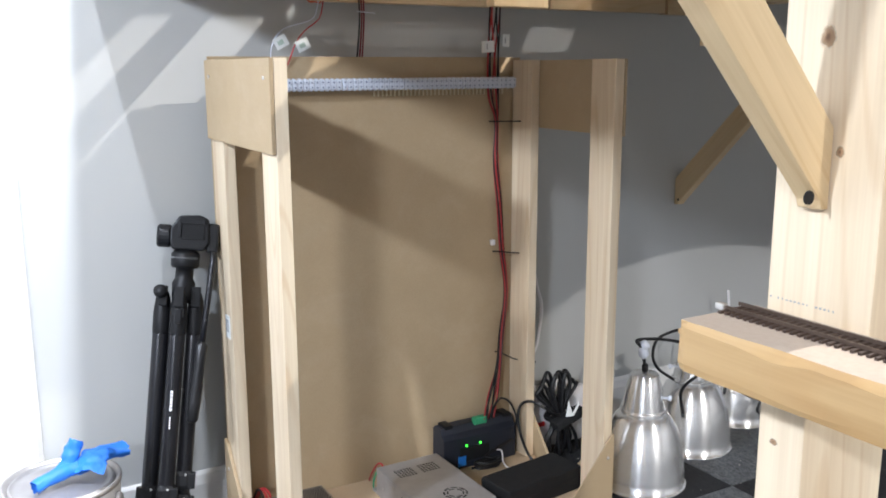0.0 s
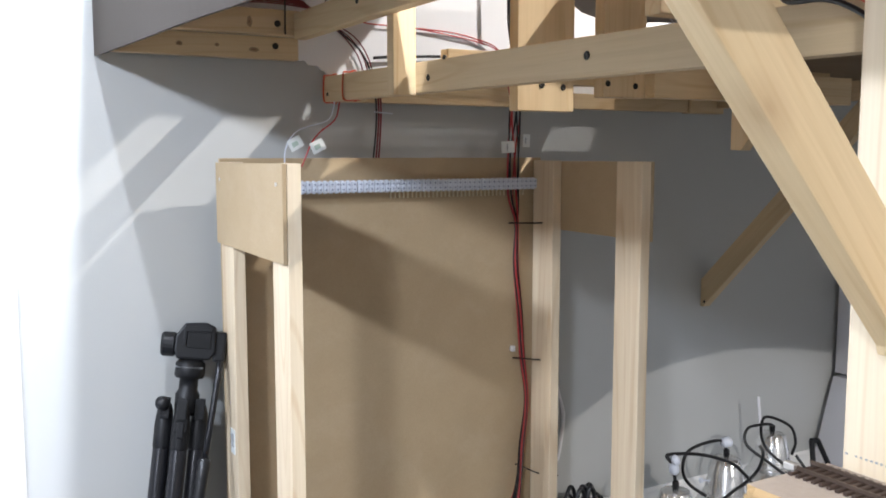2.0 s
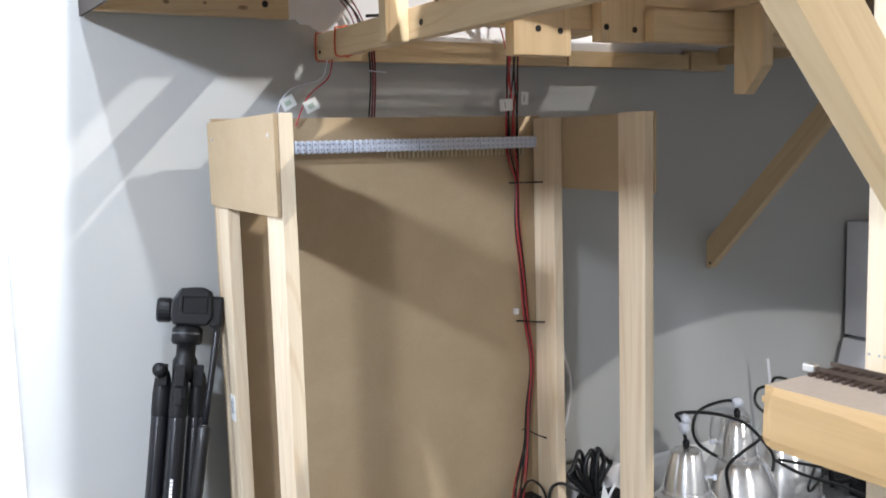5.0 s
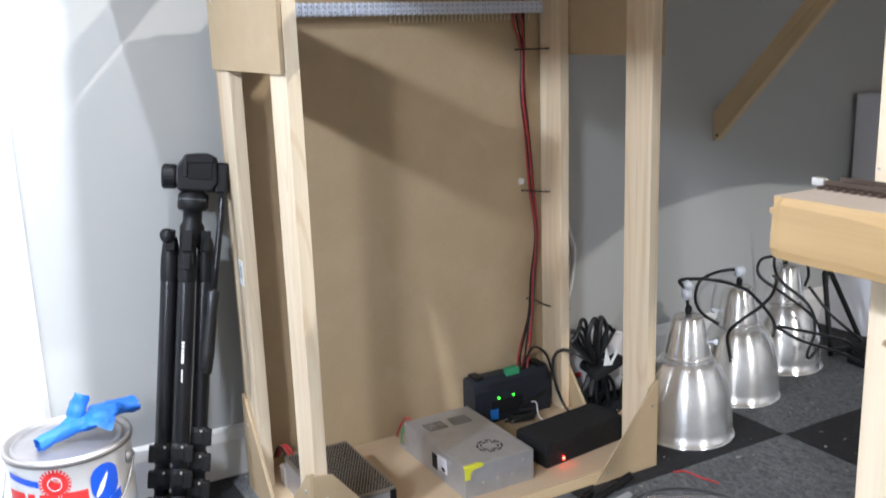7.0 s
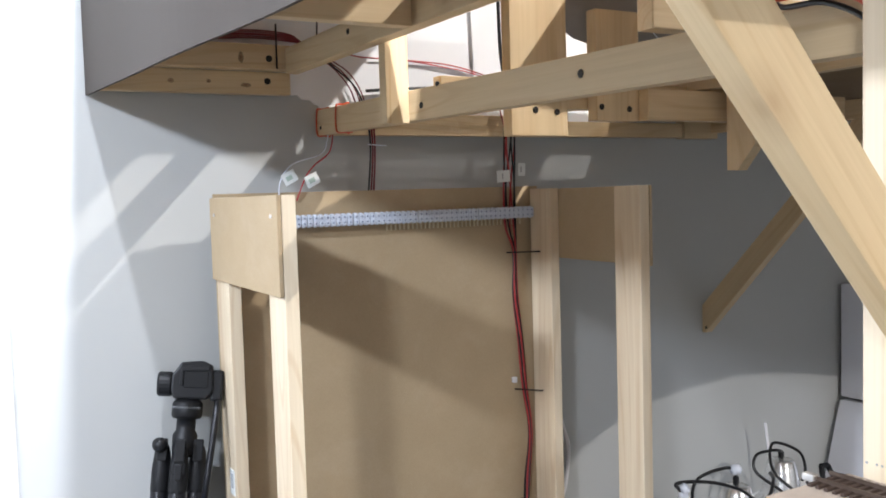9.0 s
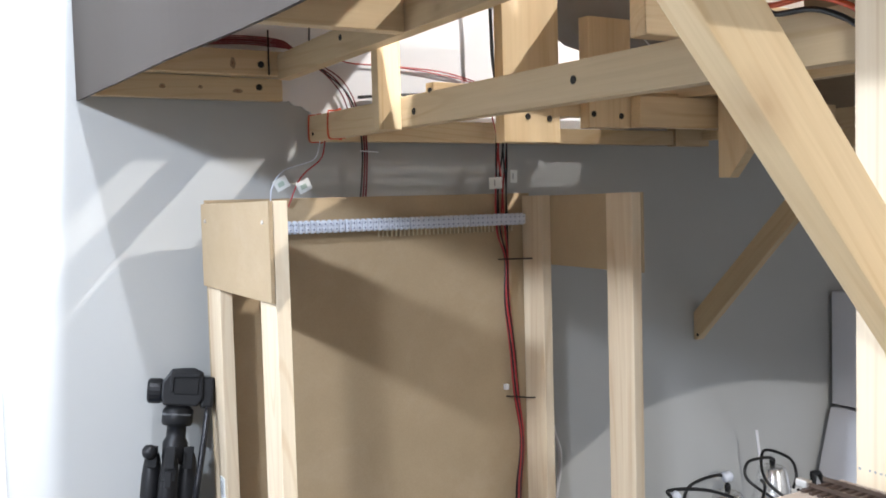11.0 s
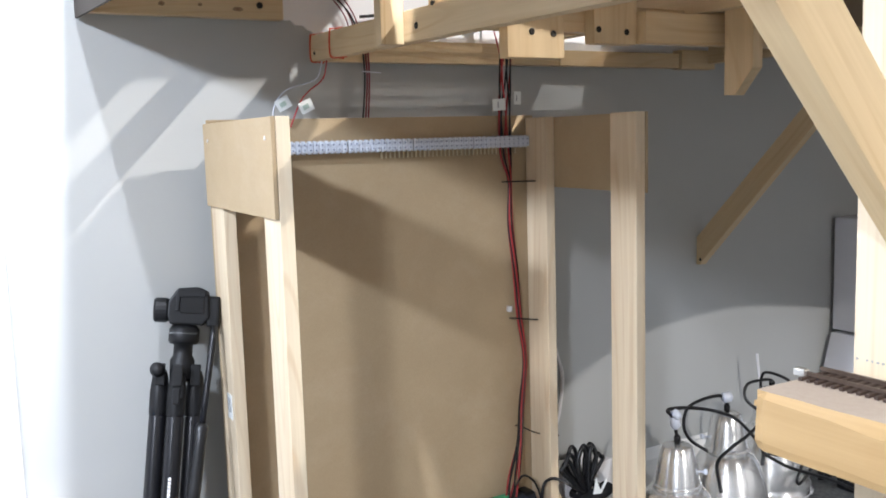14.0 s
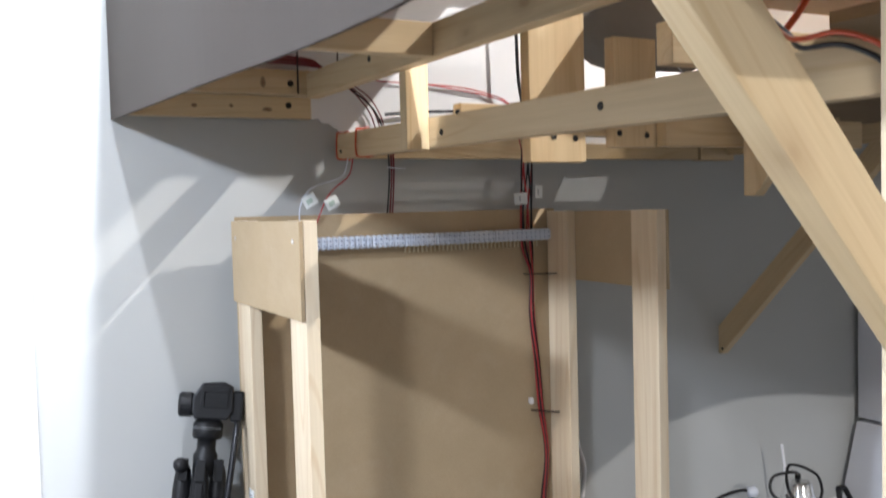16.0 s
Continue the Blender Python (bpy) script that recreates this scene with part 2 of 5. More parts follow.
def thing(name, base, label, category, group="", kind=""):
    """An Empty at the base of a thing; its parts are given in the plan's own coordinates."""
    ob = new(name)
    ob.empty_display_size = 0.05
    ob.location = at(*base)
    ORIGIN[ob.name] = Vector(base)
    return tagged(ob, label, category, group, kind)


def root_of(ob):
    while ob.parent:
        ob = ob.parent
    return ob


def mesh_of(name, bm, mat):
    me = bpy.data.meshes.new(name)
    bmesh.ops.remove_doubles(bm, verts=bm.verts, dist=1e-6)
    bmesh.ops.recalc_face_normals(bm, faces=bm.faces)
    bm.to_mesh(me)
    bm.free()
    for m in mat if isinstance(mat, (list, tuple)) else (mat,):
        me.materials.append(m)
    return me


def part(name, bm, mat, parent=None, label="", smooth=False):
    off = ORIGIN.get(root_of(parent).name, Vector()) if parent else Vector()
    for v in bm.verts:
        v.co = (v.co - off) * U
    if smooth:
        for f in bm.faces:
            f.smooth = True
    ob = new(name, mesh_of(name, bm, mat))
    ob.parent = parent
    if label:
        tagged(ob, label)
    return ob


def solid(name, bm, mat, label="", category="", group="", kind="", smooth=False):
    """A thing that is one mesh."""
    return tagged(part(name, bm, mat, None, "", smooth), label, category, group, kind)


def add_box(bm, lo, hi, bevel=0.0012, m=None):
    lo, hi = Vector(lo), Vector(hi)
    r = bmesh.ops.create_cube(bm, size=1.0)
    vs = r["verts"]
    for v in vs:
        v.co = Vector((lo[i] + (v.co[i] + 0.5) * (hi[i] - lo[i]) for i in range(3)))
    if m is not None:
        for v in vs:
            v.co = m @ v.co
    if bevel:
        es = list({e for v in vs for e in v.link_edges})
        bmesh.ops.bevel(bm, geom=es, offset=bevel, segments=2, profile=0.6, affect="EDGES")
    return bm


def box(lo, hi, bevel=0.0012, m=None):
    return add_box(bmesh.new(), lo, hi, bevel, m)


def add_prism(bm, pts, axis, a, b, bevel=0.0):
    """A flat outline in the other two axes, thickened from a to b along the axis."""
    def place(p, v):
        q = list(p)
        q.insert(axis, v)
        return q
    f0 = [bm.verts.new(place(p, a)) for p in pts]
    f1 = [bm.verts.new(place(p, b)) for p in pts]
    n = len(pts)
    faces = [bm.faces.new(f0), bm.faces.new(f1[::-1])]
    faces += [bm.faces.new((f0[i], f1[i], f1[(i + 1) % n], f0[(i + 1) % n])) for i in range(n)]
    bmesh.ops.recalc_face_normals(bm, faces=faces)
    if bevel:
        bmesh.ops.bevel(bm, geom=list({e for f in faces for e in f.edges}), offset=bevel, segments=2, profile=0.6, affect="EDGES")
    return bm


def prism(pts, axis, a, b, bevel=0.0):
    return add_prism(bmesh.new(), pts, axis, a, b, bevel)


def add_lathe(bm, profile, centre=(0, 0, 0), seg=40, m=None):
    """Turns (radius, height) pairs round the upright axis."""
    rings = []
    for r, z in profile:
        ring = []
        for i in range(seg):
            a = 2 * math.pi * i / seg
            co = Vector((centre[0] + r * math.cos(a), centre[1] + r * math.sin(a), centre[2] + z))
            ring.append(bm.verts.new(m @ co if m is not None else co))
        rings.append(ring)
    for r0, r1 in zip(rings, rings[1:]):
        for i in range(seg):
            bm.faces.new((r0[i], r0[(i + 1) % seg], r1[(i + 1) % seg], r1[i]))
    for ring, flip in ((rings[0], True), (rings[-1], False)):
        if profile[0 if flip else -1][0] > 1e-5:
            bm.faces.new(ring[::-1] if flip else ring)
    return bm


def lathe(profile, centre=(0, 0, 0), seg=40, m=None):
    return add_lathe(bmesh.new(), profile, centre, seg, m)


def smooth_path(pts, steps=6):
    """A Catmull-Rom line through the points."""
    p = [Vector(q) for q in pts]
    p = [2 * p[0] - p[1]] + p + [2 * p[-1] - p[-2]]
    out = []
    for a, b, c, d in zip(p, p[1:], p[2:], p[3:]):
        for i in range(steps):
            t = i / steps
            out.append(0.5 * (2 * b + (c - a) * t + (2 * a - 5 * b + 4 * c - d) * t * t + (3 * b - a - 3 * c + d) * t ** 3))
    return out + [p[-2]]


def add_tube(bm, pts, radius, seg=8, steps=6):
    line = smooth_path(pts, steps) if steps else [Vector(q) for q in pts]
    rings, up = [], Vector((0.31, 0.17, 0.94))
    for i, c in enumerate(line):
        d = (line[min(i + 1, len(line) - 1)] - line[max(i - 1, 0)]).normalized()
        side = d.cross(up)
        if side.length < 1e-3:
            side = d.orthogonal()
        side.normalize()
        up = side.cross(d).normalized()
        rings.append([bm.verts.new(c + radius * (math.cos(2 * math.pi * k / seg) * side + math.sin(2 * math.pi * k / seg) * up)) for k in range(seg)])
    for r0, r1 in zip(rings, rings[1:]):
        for k in range(seg):
            bm.faces.new((r0[k], r0[(k + 1) % seg], r1[(k + 1) % seg], r1[k]))
    bm.faces.new(rings[0][::-1])
    bm.faces.new(rings[-1])
    return bm


def tube(pts, radius, seg=8, steps=6):
    return add_tube(bmesh.new(), pts, radius, seg, steps)


def along(a, b, turn=0.0):
    """The matrix that lays local z on the line from a to b."""
    a, b = Vector(a), Vector(b)
    return Matrix.Translation(a) @ (b - a).to_track_quat("Z", "Y").to_matrix().to_4x4() @ Matrix.Rotation(turn, 4, "Z")


def grain_along(ob, a, b):
    """Turns a part's own axes so that its z runs from a to b, and its grain with it."""
    m = along(a, b)
    m.translation = Vector()
    ob.data.transform(m.inverted())
    ob.matrix_basis = m
    return ob


def screw(parent, place, normal, mat=None, r=0.0038):
    m = along(place, Vector(place) + Vector(normal))
    return part("screw", lathe([(r, -0.002), (r, 0.0006), (r * 0.8, 0.0012), (r * 0.45, 0.0006), (0, 0.0002)], seg=14, m=m), mat or SCREW, parent, "", True)

# ---- the room ----
WY = 0.345  # face of the long wall
X0, X1, Y0, H = -4.3, 2.3, -4.2, 2.3

floor = solid("floor", box((X0 - 0.1, Y0 - 0.1, -0.12), (X1 + 0.1, WY + 0.1, -0.009), 0), CARPET_BLACK, "dark subfloor under carpet tiles", "floor", "", "structure")
solid("ceiling", box((X0 - 0.1, Y0 - 0.1, H), (X1 + 0.1, WY + 0.1, H + 0.1), 0), CEIL, "flat white painted ceiling", "ceiling", "", "structure")
solid("wall_north", box((X0, WY, -0.009), (X1, WY + 0.1, H), 0), WALL, "grey painted wall behind the wooden stand", "wall", "", "structure")
solid("wall_west", box((X0 - 0.1, Y0, -0.009), (X0, WY + 0.1, H), 0), ROOM, "plain grey room wall", "wall", "", "structure")
solid("wall_east", box((X1, Y0, -0.009), (X1 + 0.1, WY + 0.1, H), 0), ROOM, "plain grey room wall", "wall", "", "structure")
solid("wall_south", box((X0, Y0 - 0.1, -0.009), (X1, Y0, H), 0), ROOM, "plain grey room wall", "wall", "", "structure")


def baseboard(a, b):
    bm = prism([(WY, 0), (WY - 0.011, 0), (WY - 0.011, 0.062), (WY - 0.008, 0.072), (WY - 0.007, 0.078), (WY - 0.003, 0.083), (WY, 0.083)], 0, a, b)
    return solid("baseboard", bm, TRIM, "white moulded baseboard along the grey wall", "baseboard", "", "structure")


baseboard(-0.272, 1.9)

# White upper wall with a ragged lower paint edge
random.seed(5)
edge = [(-0.15, 0.93), (0.05, 0.93)]
x, z = 0.12, 0.925
while x < 0.2:
    edge.append((x, z + random.uniform(-0.004, 0.004)))
    x += 0.007
    z -= 0.0035 if x < 0.14 else (0.0 if x < 0.165 else 0.004)
edge += [(0.24, 0.885), (1.2, 0.885), (1.24, 0.93), (X1 - 0.02, 0.93), (X1 - 0.02, H - 0.01), (-0.15, H - 0.01)]
solid("wall_paint_upper", prism(edge, 1, WY - 0.004, WY + 0.01), WHITE_WALL, "white painted upper wall with a ragged brushed lower edge", "wall", "", "structure")

# White door casing beside the stand
casing = thing("trim_1", (-0.32, WY, 0), "bright white door casing on the grey wall", "door casing", "", "structure")
part("casing_board", prism([(-0.272, WY), (-0.272, WY - 0.003), (-0.281, WY - 0.01), (-0.343, WY - 0.01), (-0.352, WY - 0.007), (-0.352, WY)], 2, 0, 2.05), TRIM, casing)
part("door_panel", box((-1.1, WY - 0.005, 0.005), (-0.352, WY, 2.03), 0.001), TRIM, casing, "white painted flush door")

# Carpet tiles
T = 0.428
tiles = [("carpet_grey", CARPET_GREY, 0), ("carpet_black", CARPET_BLACK, 1)]
tile_mesh = {}
for name, mat, odd in tiles:
    bm = box((0.0006, 0.0006, -0.009), (T - 0.0006, T - 0.0006, 0.0), 0.0015)
    for v in bm.verts:
        v.co *= U
    tile_mesh[odd] = mesh_of(name, bm, mat)
for i in range(-9, 6):
    for j in range(-10, 1):
        tx, ty = -0.025 + i * T, -0.036 + j * T
        if tx + T > X1 or tx < X0:
            continue
        ob = new("carpet_tile", tile_mesh[(i + j) % 2])
        ob.location = at(tx, ty, 0)
        ob.parent = floor
        ob.scale.y = 1.0 if j < 0 else (WY - ty - 0.001) / T

# Ceiling fittings that give the room's light
for cx, cy, watts, size, colour in LAMPS:
    can = thing("ceiling_light", (cx, cy, H), "round recessed white ceiling light, switched on", "ceiling light", "ceiling lights")
    rr = max(0.085, size / 2)
    part("trim_ring", lathe([(rr, 0), (rr + 0.015, 0), (rr + 0.015, -0.006), (rr, -0.012), (rr, 0)], (cx, cy, H)), TRIM, can, "", True)
    part("diffuser", lathe([(0, 0.008), (rr - 0.001, 0.008), (rr - 0.001, 0.005), (0, 0.005)], (cx, cy, H - 0.006)), TUBE_LIGHT, can)

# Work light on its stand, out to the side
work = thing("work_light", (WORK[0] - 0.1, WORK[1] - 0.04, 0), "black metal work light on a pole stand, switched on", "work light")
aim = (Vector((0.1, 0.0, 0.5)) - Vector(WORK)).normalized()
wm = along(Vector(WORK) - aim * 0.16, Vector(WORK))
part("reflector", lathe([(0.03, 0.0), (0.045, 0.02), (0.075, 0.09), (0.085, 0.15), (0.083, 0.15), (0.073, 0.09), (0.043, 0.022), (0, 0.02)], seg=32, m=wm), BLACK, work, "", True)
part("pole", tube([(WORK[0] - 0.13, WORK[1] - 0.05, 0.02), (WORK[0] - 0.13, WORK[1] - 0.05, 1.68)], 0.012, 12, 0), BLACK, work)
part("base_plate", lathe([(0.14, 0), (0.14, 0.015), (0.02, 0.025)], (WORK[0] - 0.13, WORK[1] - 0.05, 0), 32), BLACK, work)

# ---- the wooden stand ----
W, D, TOP, PD = 0.571, 0.288, 0.763, 0.058
stand = thing("wooden_stand", (W / 2, D / 2, 0), "pale pine frame stand with brown fibreboard back and corner gussets", "stand")
part("base_board", box((0, 0.0, 0.0), (W, D, 0.02), 0.001), BASEPLY, stand)
part("front_rail", box((0.018, -0.0035, 0.001), (W - 0.018, 0.0005, 0.0165), 0.0008), PINE[0], stand)
for px, py in ((0, 0), (W - 0.018, 0), (0, D - PD), (W - 0.018, D - PD - 0.008)):
    part("post", box((px + 0.0002, py + 0.0002, 0.02), (px + 0.018, py + PD, TOP), 0.0012), PALE_PINE, stand)
part("back_panel", box((0.0, D + 0.0005, 0.0), (W + 0.004, D + 0.005, 0.768), 0.0006), MDF, stand, "tall brown fibreboard back panel")
for name, a, b in (("side_panel", -0.006, -0.0004), ("side_panel", W + 0.0004, W + 0.006)):
    pan = part(name, prism([(0.0, 0.642), (D, 0.645), (D, TOP - 0.001), (0.0, TOP)], 0, a, b, 0.0008), MDF, stand, "fibreboard side panel screwed to the posts")
    out = (-1, 0, 0) if a < 0 else (1, 0, 0)
    for sy in (0.022, D - 0.022):
        for sz in (TOP - 0.025,):
            screw(stand, (a if a < 0 else b, sy, sz), out, BRIGHT_SCREW, 0.0028)


def gusset(pts, axis, a, b, screws):
    part("gusset", prism(pts, axis, a, b, 0.0007), MDF, stand, "triangular fibreboard corner gusset")
    n = [0, 0, 0]
    n[axis] = -1 if a < 0 else 1
    for s in screws:
        q = list(s)
        q.insert(axis, a if a < 0 else b)
        screw(stand, q, n, BRIGHT_SCREW, 0.003)


gusset([(-0.006, 0.0), (0.136, 0.0), (0.022, 0.138), (-0.006, 0.142)], 1, -0.0065, -0.0038, [(0.012, 0.105), (0.095, 0.015)])
gusset([(0.0, 0.0), (0.15, 0.0), (0.012, 0.138), (0.0, 0.142)], 0, -0.0062, -0.0004, [(0.02, 0.11), (0.1, 0.015)])
gusset([(D, 0.0), (0.155, 0.0), (D - 0.012, 0.15), (D, 0.155)], 0, -0.0062, -0.0004, [(D - 0.02, 0.11), (D - 0.1, 0.015)])
gusset([(W, 0.0), (0.445, 0.0), (W - 0.006, 0.143), (W, 0.143)], 1, -0.0065, -0.0038, [(W - 0.012, 0.105), (W - 0.1, 0.015)])
gusset([(D, 0.0), (0.15, 0.0), (D - 0.03, 0.135), (D, 0.14)], 0, W + 0.0004, W + 0.006, [(D - 0.015, 0.11)])
gusset([(0.0, 0.0), (0.14, 0.0), (0.012, 0.138), (0.0, 0.142)], 0, W + 0.0004, W + 0.006, [(0.02, 0.1)])
part("barcode_label", box((-0.0009, 0.242, 0.335), (0.0002, 0.262, 0.372), 0), PAPER, stand, "small white barcode sticker on the post")
for k in range(5):
    part("barcode_bar", box((-0.0013, 0.246 + k * 0.0026, 0.345), (-0.0007, 0.2467 + k * 0.0026, 0.366), 0), GREY_PEN, stand)

SLATE = plain("blue_grey_screw", (0.22, 0.27, 0.40), 0.4, 0.2)
# Terminal strip across the back panel
strip = thing("terminal_strip", (0.34, D - 0.006, 0.715), "white plastic terminal strip screwed to the fibreboard", "terminal strip")
SX = 0.099
seg_w = (0.549 - SX) / 4
cell = seg_w / 12
block = bmesh.new()
cx = cell / 2
add_box(block, (0.0003, -0.0165, 0.0), (cell - 0.0003, -0.008, 0.017), 0.0008)
add_box(block, (0.0022, -0.0085, 0.0005), (cell - 0.0022, 0.0, 0.0165), 0.0005)
for cz in (0.0045, 0.0125):
    add_lathe(block, [(0.0027, 0.0), (0.0027, 0.0022), (0.0018, 0.0022), (0.0014, 0.0006), (0, 0.0006)], seg=8, m=along((cx, -0.0163, cz), (cx, -0.02, cz)))
    add_box(block, (cx - 0.0022, -0.013, -0.0016 if cz < 0.01 else 0.0166), (cx + 0.0022, -0.008, 0.0004 if cz < 0.01 else 0.0186), 0)
add_box(block, (0.0, -0.0168, 0.0078), (cell, -0.0155, 0.0092), 0.0003)
for v in block.verts:
    v.co *= U
cell_mesh = mesh_of("terminal", block, NYLON)
slot = bmesh.new()
for cz in (0.0045, 0.0125):
    add_lathe(slot, [(0.0015, 0), (0.0015, 0.0006), (0, 0.0006)], seg=6, m=along((cx, -0.0168, cz), (cx, -0.02, cz)))
for v in slot.verts:
    v.co *= U
slot_mesh = mesh_of("terminal_screw", slot, SLATE)
for k in range(48):
    for name, me in (("terminal", cell_mesh), ("terminal_screw", slot_mesh)):
        ob = new(name, me)
        ob.parent = strip
        ob.location = at(SX + k * cell + 0.0012 * (k // 12 - 1.5) - 0.34, 0, 0)
# Tan dashes stand in for light falling between the terminals onto the panel
for k in range(34):
    part("pin", box((0.275 + 0.0078 * k, D - 0.0045, 0.703), (0.2775 + 0.0078 * k, D - 0.002, 0.7155), 0), DASH_BRASS, strip)

# ---- electrics on the base ----
psu = thing("power_supply", (0.298, 0.14, 0.02), "silver perforated metal power supply with a fan grille and yellow sticker", "power supply")
px0, px1, py0, py1, pz0, pz1 = 0.239, 0.359, 0.031, 0.246, 0.02, 0.07
part("case", box((px0, py0, pz0), (px1, py1 - 0.02, pz1), 0.0012), STEEL, psu)
part("rear_shelf", box((px0 + 0.001, py1 - 0.021, pz0), (px1 - 0.001, py1, pz0 + 0.004), 0.0006), STEEL, psu)
term = part("terminal_row", box((px0 + 0.008, py1 - 0.018, pz0 + 0.004), (px1 - 0.008, py1 - 0.004, pz0 + 0.022), 0.001), BLACK, psu)
for k in range(9):
    screw(psu, (px0 + 0.014 + k * 0.0098, py1 - 0.011, pz0 + 0.022), (0, 0, 1), BRIGHT_SCREW, 0.003)
fc = (px0 + 0.07, py0 + 0.045)
for r0, r1, n in ((0.012, 0.0145, 6), (0.0175, 0.0205, 8)):
    for k in range(n):
        a0, a1 = 2 * math.pi * (k + 0.14) / n, 2 * math.pi * (k + 0.86) / n
        pts = [(fc[0] + r * math.cos(a), fc[1] + r * math.sin(a)) for r, aa in ((r0, (a0, (a0 + a1) / 2, a1)), (r1, (a1, (a0 + a1) / 2, a0))) for a in aa]
        part("fan_slot", prism(pts, 2, pz1 - 0.001, pz1 + 0.0003), DARK_HOLE, psu)
for gx in (0.02, 0.065):
    for r in range(5):
        for c in range(6):
            qx, qy = px0 + gx + c * 0.0058, py0 + 0.14 + r * 0.0062
            part("vent_hole", lathe([(0.0022, 0), (0.0022, 0.0004), (0, 0.0004)], (qx, qy, pz1 - 0.0001), 6), DARK_HOLE, psu)
part("sticker", prism([(px0 - 0.0005, pz1 + 0.0004), (px0 + 0.032, pz1 + 0.0004), (px0 + 0.030, pz1 - 0.004), (px0 + 0.012, pz1 - 0.006), (px0 + 0.008, pz1 - 0.02), (px0 - 0.0005, pz1 - 0.02)], 1, py0 - 0.0006, py0 + 0.001), YELLOW, psu, "torn yellow sticker")
part("sticker", prism([(px0 - 0.0004, py0 - 0.0005), (px0 + 0.031, py0 - 0.0005), (px0 + 0.026, py0 + 0.007), (px0, py0 + 0.006)], 2, pz1 - 0.001, pz1 + 0.0005), YELLOW, psu, "torn yellow sticker")
for sx, sz in ((0.01, 0.038), (0.03, 0.02), (0.055, 0.02), (0.08, 0.02), (0.1, 0.038)):
    screw(psu, (px0 + sx, py0, pz0 + sz), (0, -1, 0), BRIGHT_SCREW, 0.0022)
for sy, sz in ((0.045, 0.04), (0.13, 0.04), (0.17, 0.02)):
    screw(psu, (px0, py0 + sy, pz0 + sz), (-1, 0, 0), BRIGHT_SCREW, 0.0022)
part("voltage_switch", box((px0 - 0.0008, py0 + 0.085, pz0 + 0.012), (px0 + 0.002, py0 + 0.1, pz0 + 0.036), 0.0004), DARK_HOLE, psu)
part("rating_label", box((px0 - 0.0006, py0 + 0.055, pz0 + 0.016), (px0 + 0.001, py0 + 0.083, pz0 + 0.04), 0), BOXWHITE, psu)
part("label_bar", box((px0 - 0.001, py0 + 0.06, pz0 + 0.018), (px0, py0 + 0.07, pz0 + 0.024), 0), BLACK, psu)
plug = thing("wire_connector", (0.248, 0.24, 0.045), "red and green wires on the power supply terminals", "wires")
part("red_wire", tube([(0.252, 0.222, 0.046), (0.254, 0.225, 0.066), (0.25, 0.24, 0.07), (0.248, 0.262, 0.045), (0.25, 0.28, 0.022)], 0.0016), RED, plug)
part("green_wire", tube([(0.247, 0.222, 0.046), (0.246, 0.226, 0.058), (0.244, 0.234, 0.058), (0.243, 0.245, 0.04), (0.244, 0.25, 0.022)], 0.0016), GREEN, plug)

mesh_psu = thing("power_supply", (0.09, 0.12, 0.02), "power supply with a perforated dark steel cover", "power supply")
mx0, mx1, my0, my1, mz1 = 0.03, 0.13, 0.037, 0.212, 0.071
part("tray", box((mx0, my0, 0.02), (mx1, my1, mz1 - 0.004), 0.001), STEEL, mesh_psu)
part("end_bracket", box((mx1 - 0.009, my0 - 0.001, 0.021), (mx1 + 0.0006, my0 + 0.006, mz1 - 0.003), 0.0008), BLACK, mesh_psu)
COVER = plain("dark_perforated_steel", (0.36, 0.32, 0.27), 0.45, 0.7, 0.2, 40)
part("cover", box((mx0 - 0.0006, my0 - 0.0006, mz1 - 0.006), (mx1 + 0.0006, my1 + 0.0006, mz1), 0.0008), COVER, mesh_psu, "perforated dark steel cover")
holes = bmesh.new()
for r in range(38):
    for c in range(21):
        hx = mx0 + 0.004 + c * 0.0046 + (0.0023 if r % 2 else 0)
        hy = my0 + 0.005 + r * 0.0044
        if hx < mx1 - 0.003:
            vs = [holes.verts.new((hx + 0.0017 * math.cos(k * math.pi / 3), hy + 0.0017 * math.sin(k * math.pi / 3), mz1 + 0.0004)) for k in range(6)]
            holes.faces.new(vs)
            low = [holes.verts.new((v.co.x, v.co.y, mz1 - 0.001)) for v in vs]
            for k in range(6):
                holes.faces.new((vs[k], low[k], low[(k + 1) % 6], vs[(k + 1) % 6]))
tagged(part("perforation", holes, DARK_HOLE, mesh_psu), kind="stuff")
part("terminal_row", box((mx0 - 0.002, my1 + 0.001, 0.021), (mx0 + 0.03, my1 + 0.022, 0.05), 0.001), HAZE, mesh_psu, "clear terminal cover")
for k in range(3):
    part("red_wire", tube([(mx0 + 0.006 + k * 0.006, my1 + 0.012, 0.05), (mx0 + 0.004 + k * 0.006, my1 + 0.014, 0.07), (mx0 + 0.002 + k * 0.004, my1 + 0.03, 0.075), (mx0 + k * 0.003, my1 + 0.05, 0.05)], 0.002), RED if k else RUBBER, mesh_psu)
for sz in (0.03, 0.05):
    screw(mesh_psu, (mx1 - 0.004, my0 - 0.001, sz), (0, -1, 0), BRIGHT_SCREW, 0.0026)

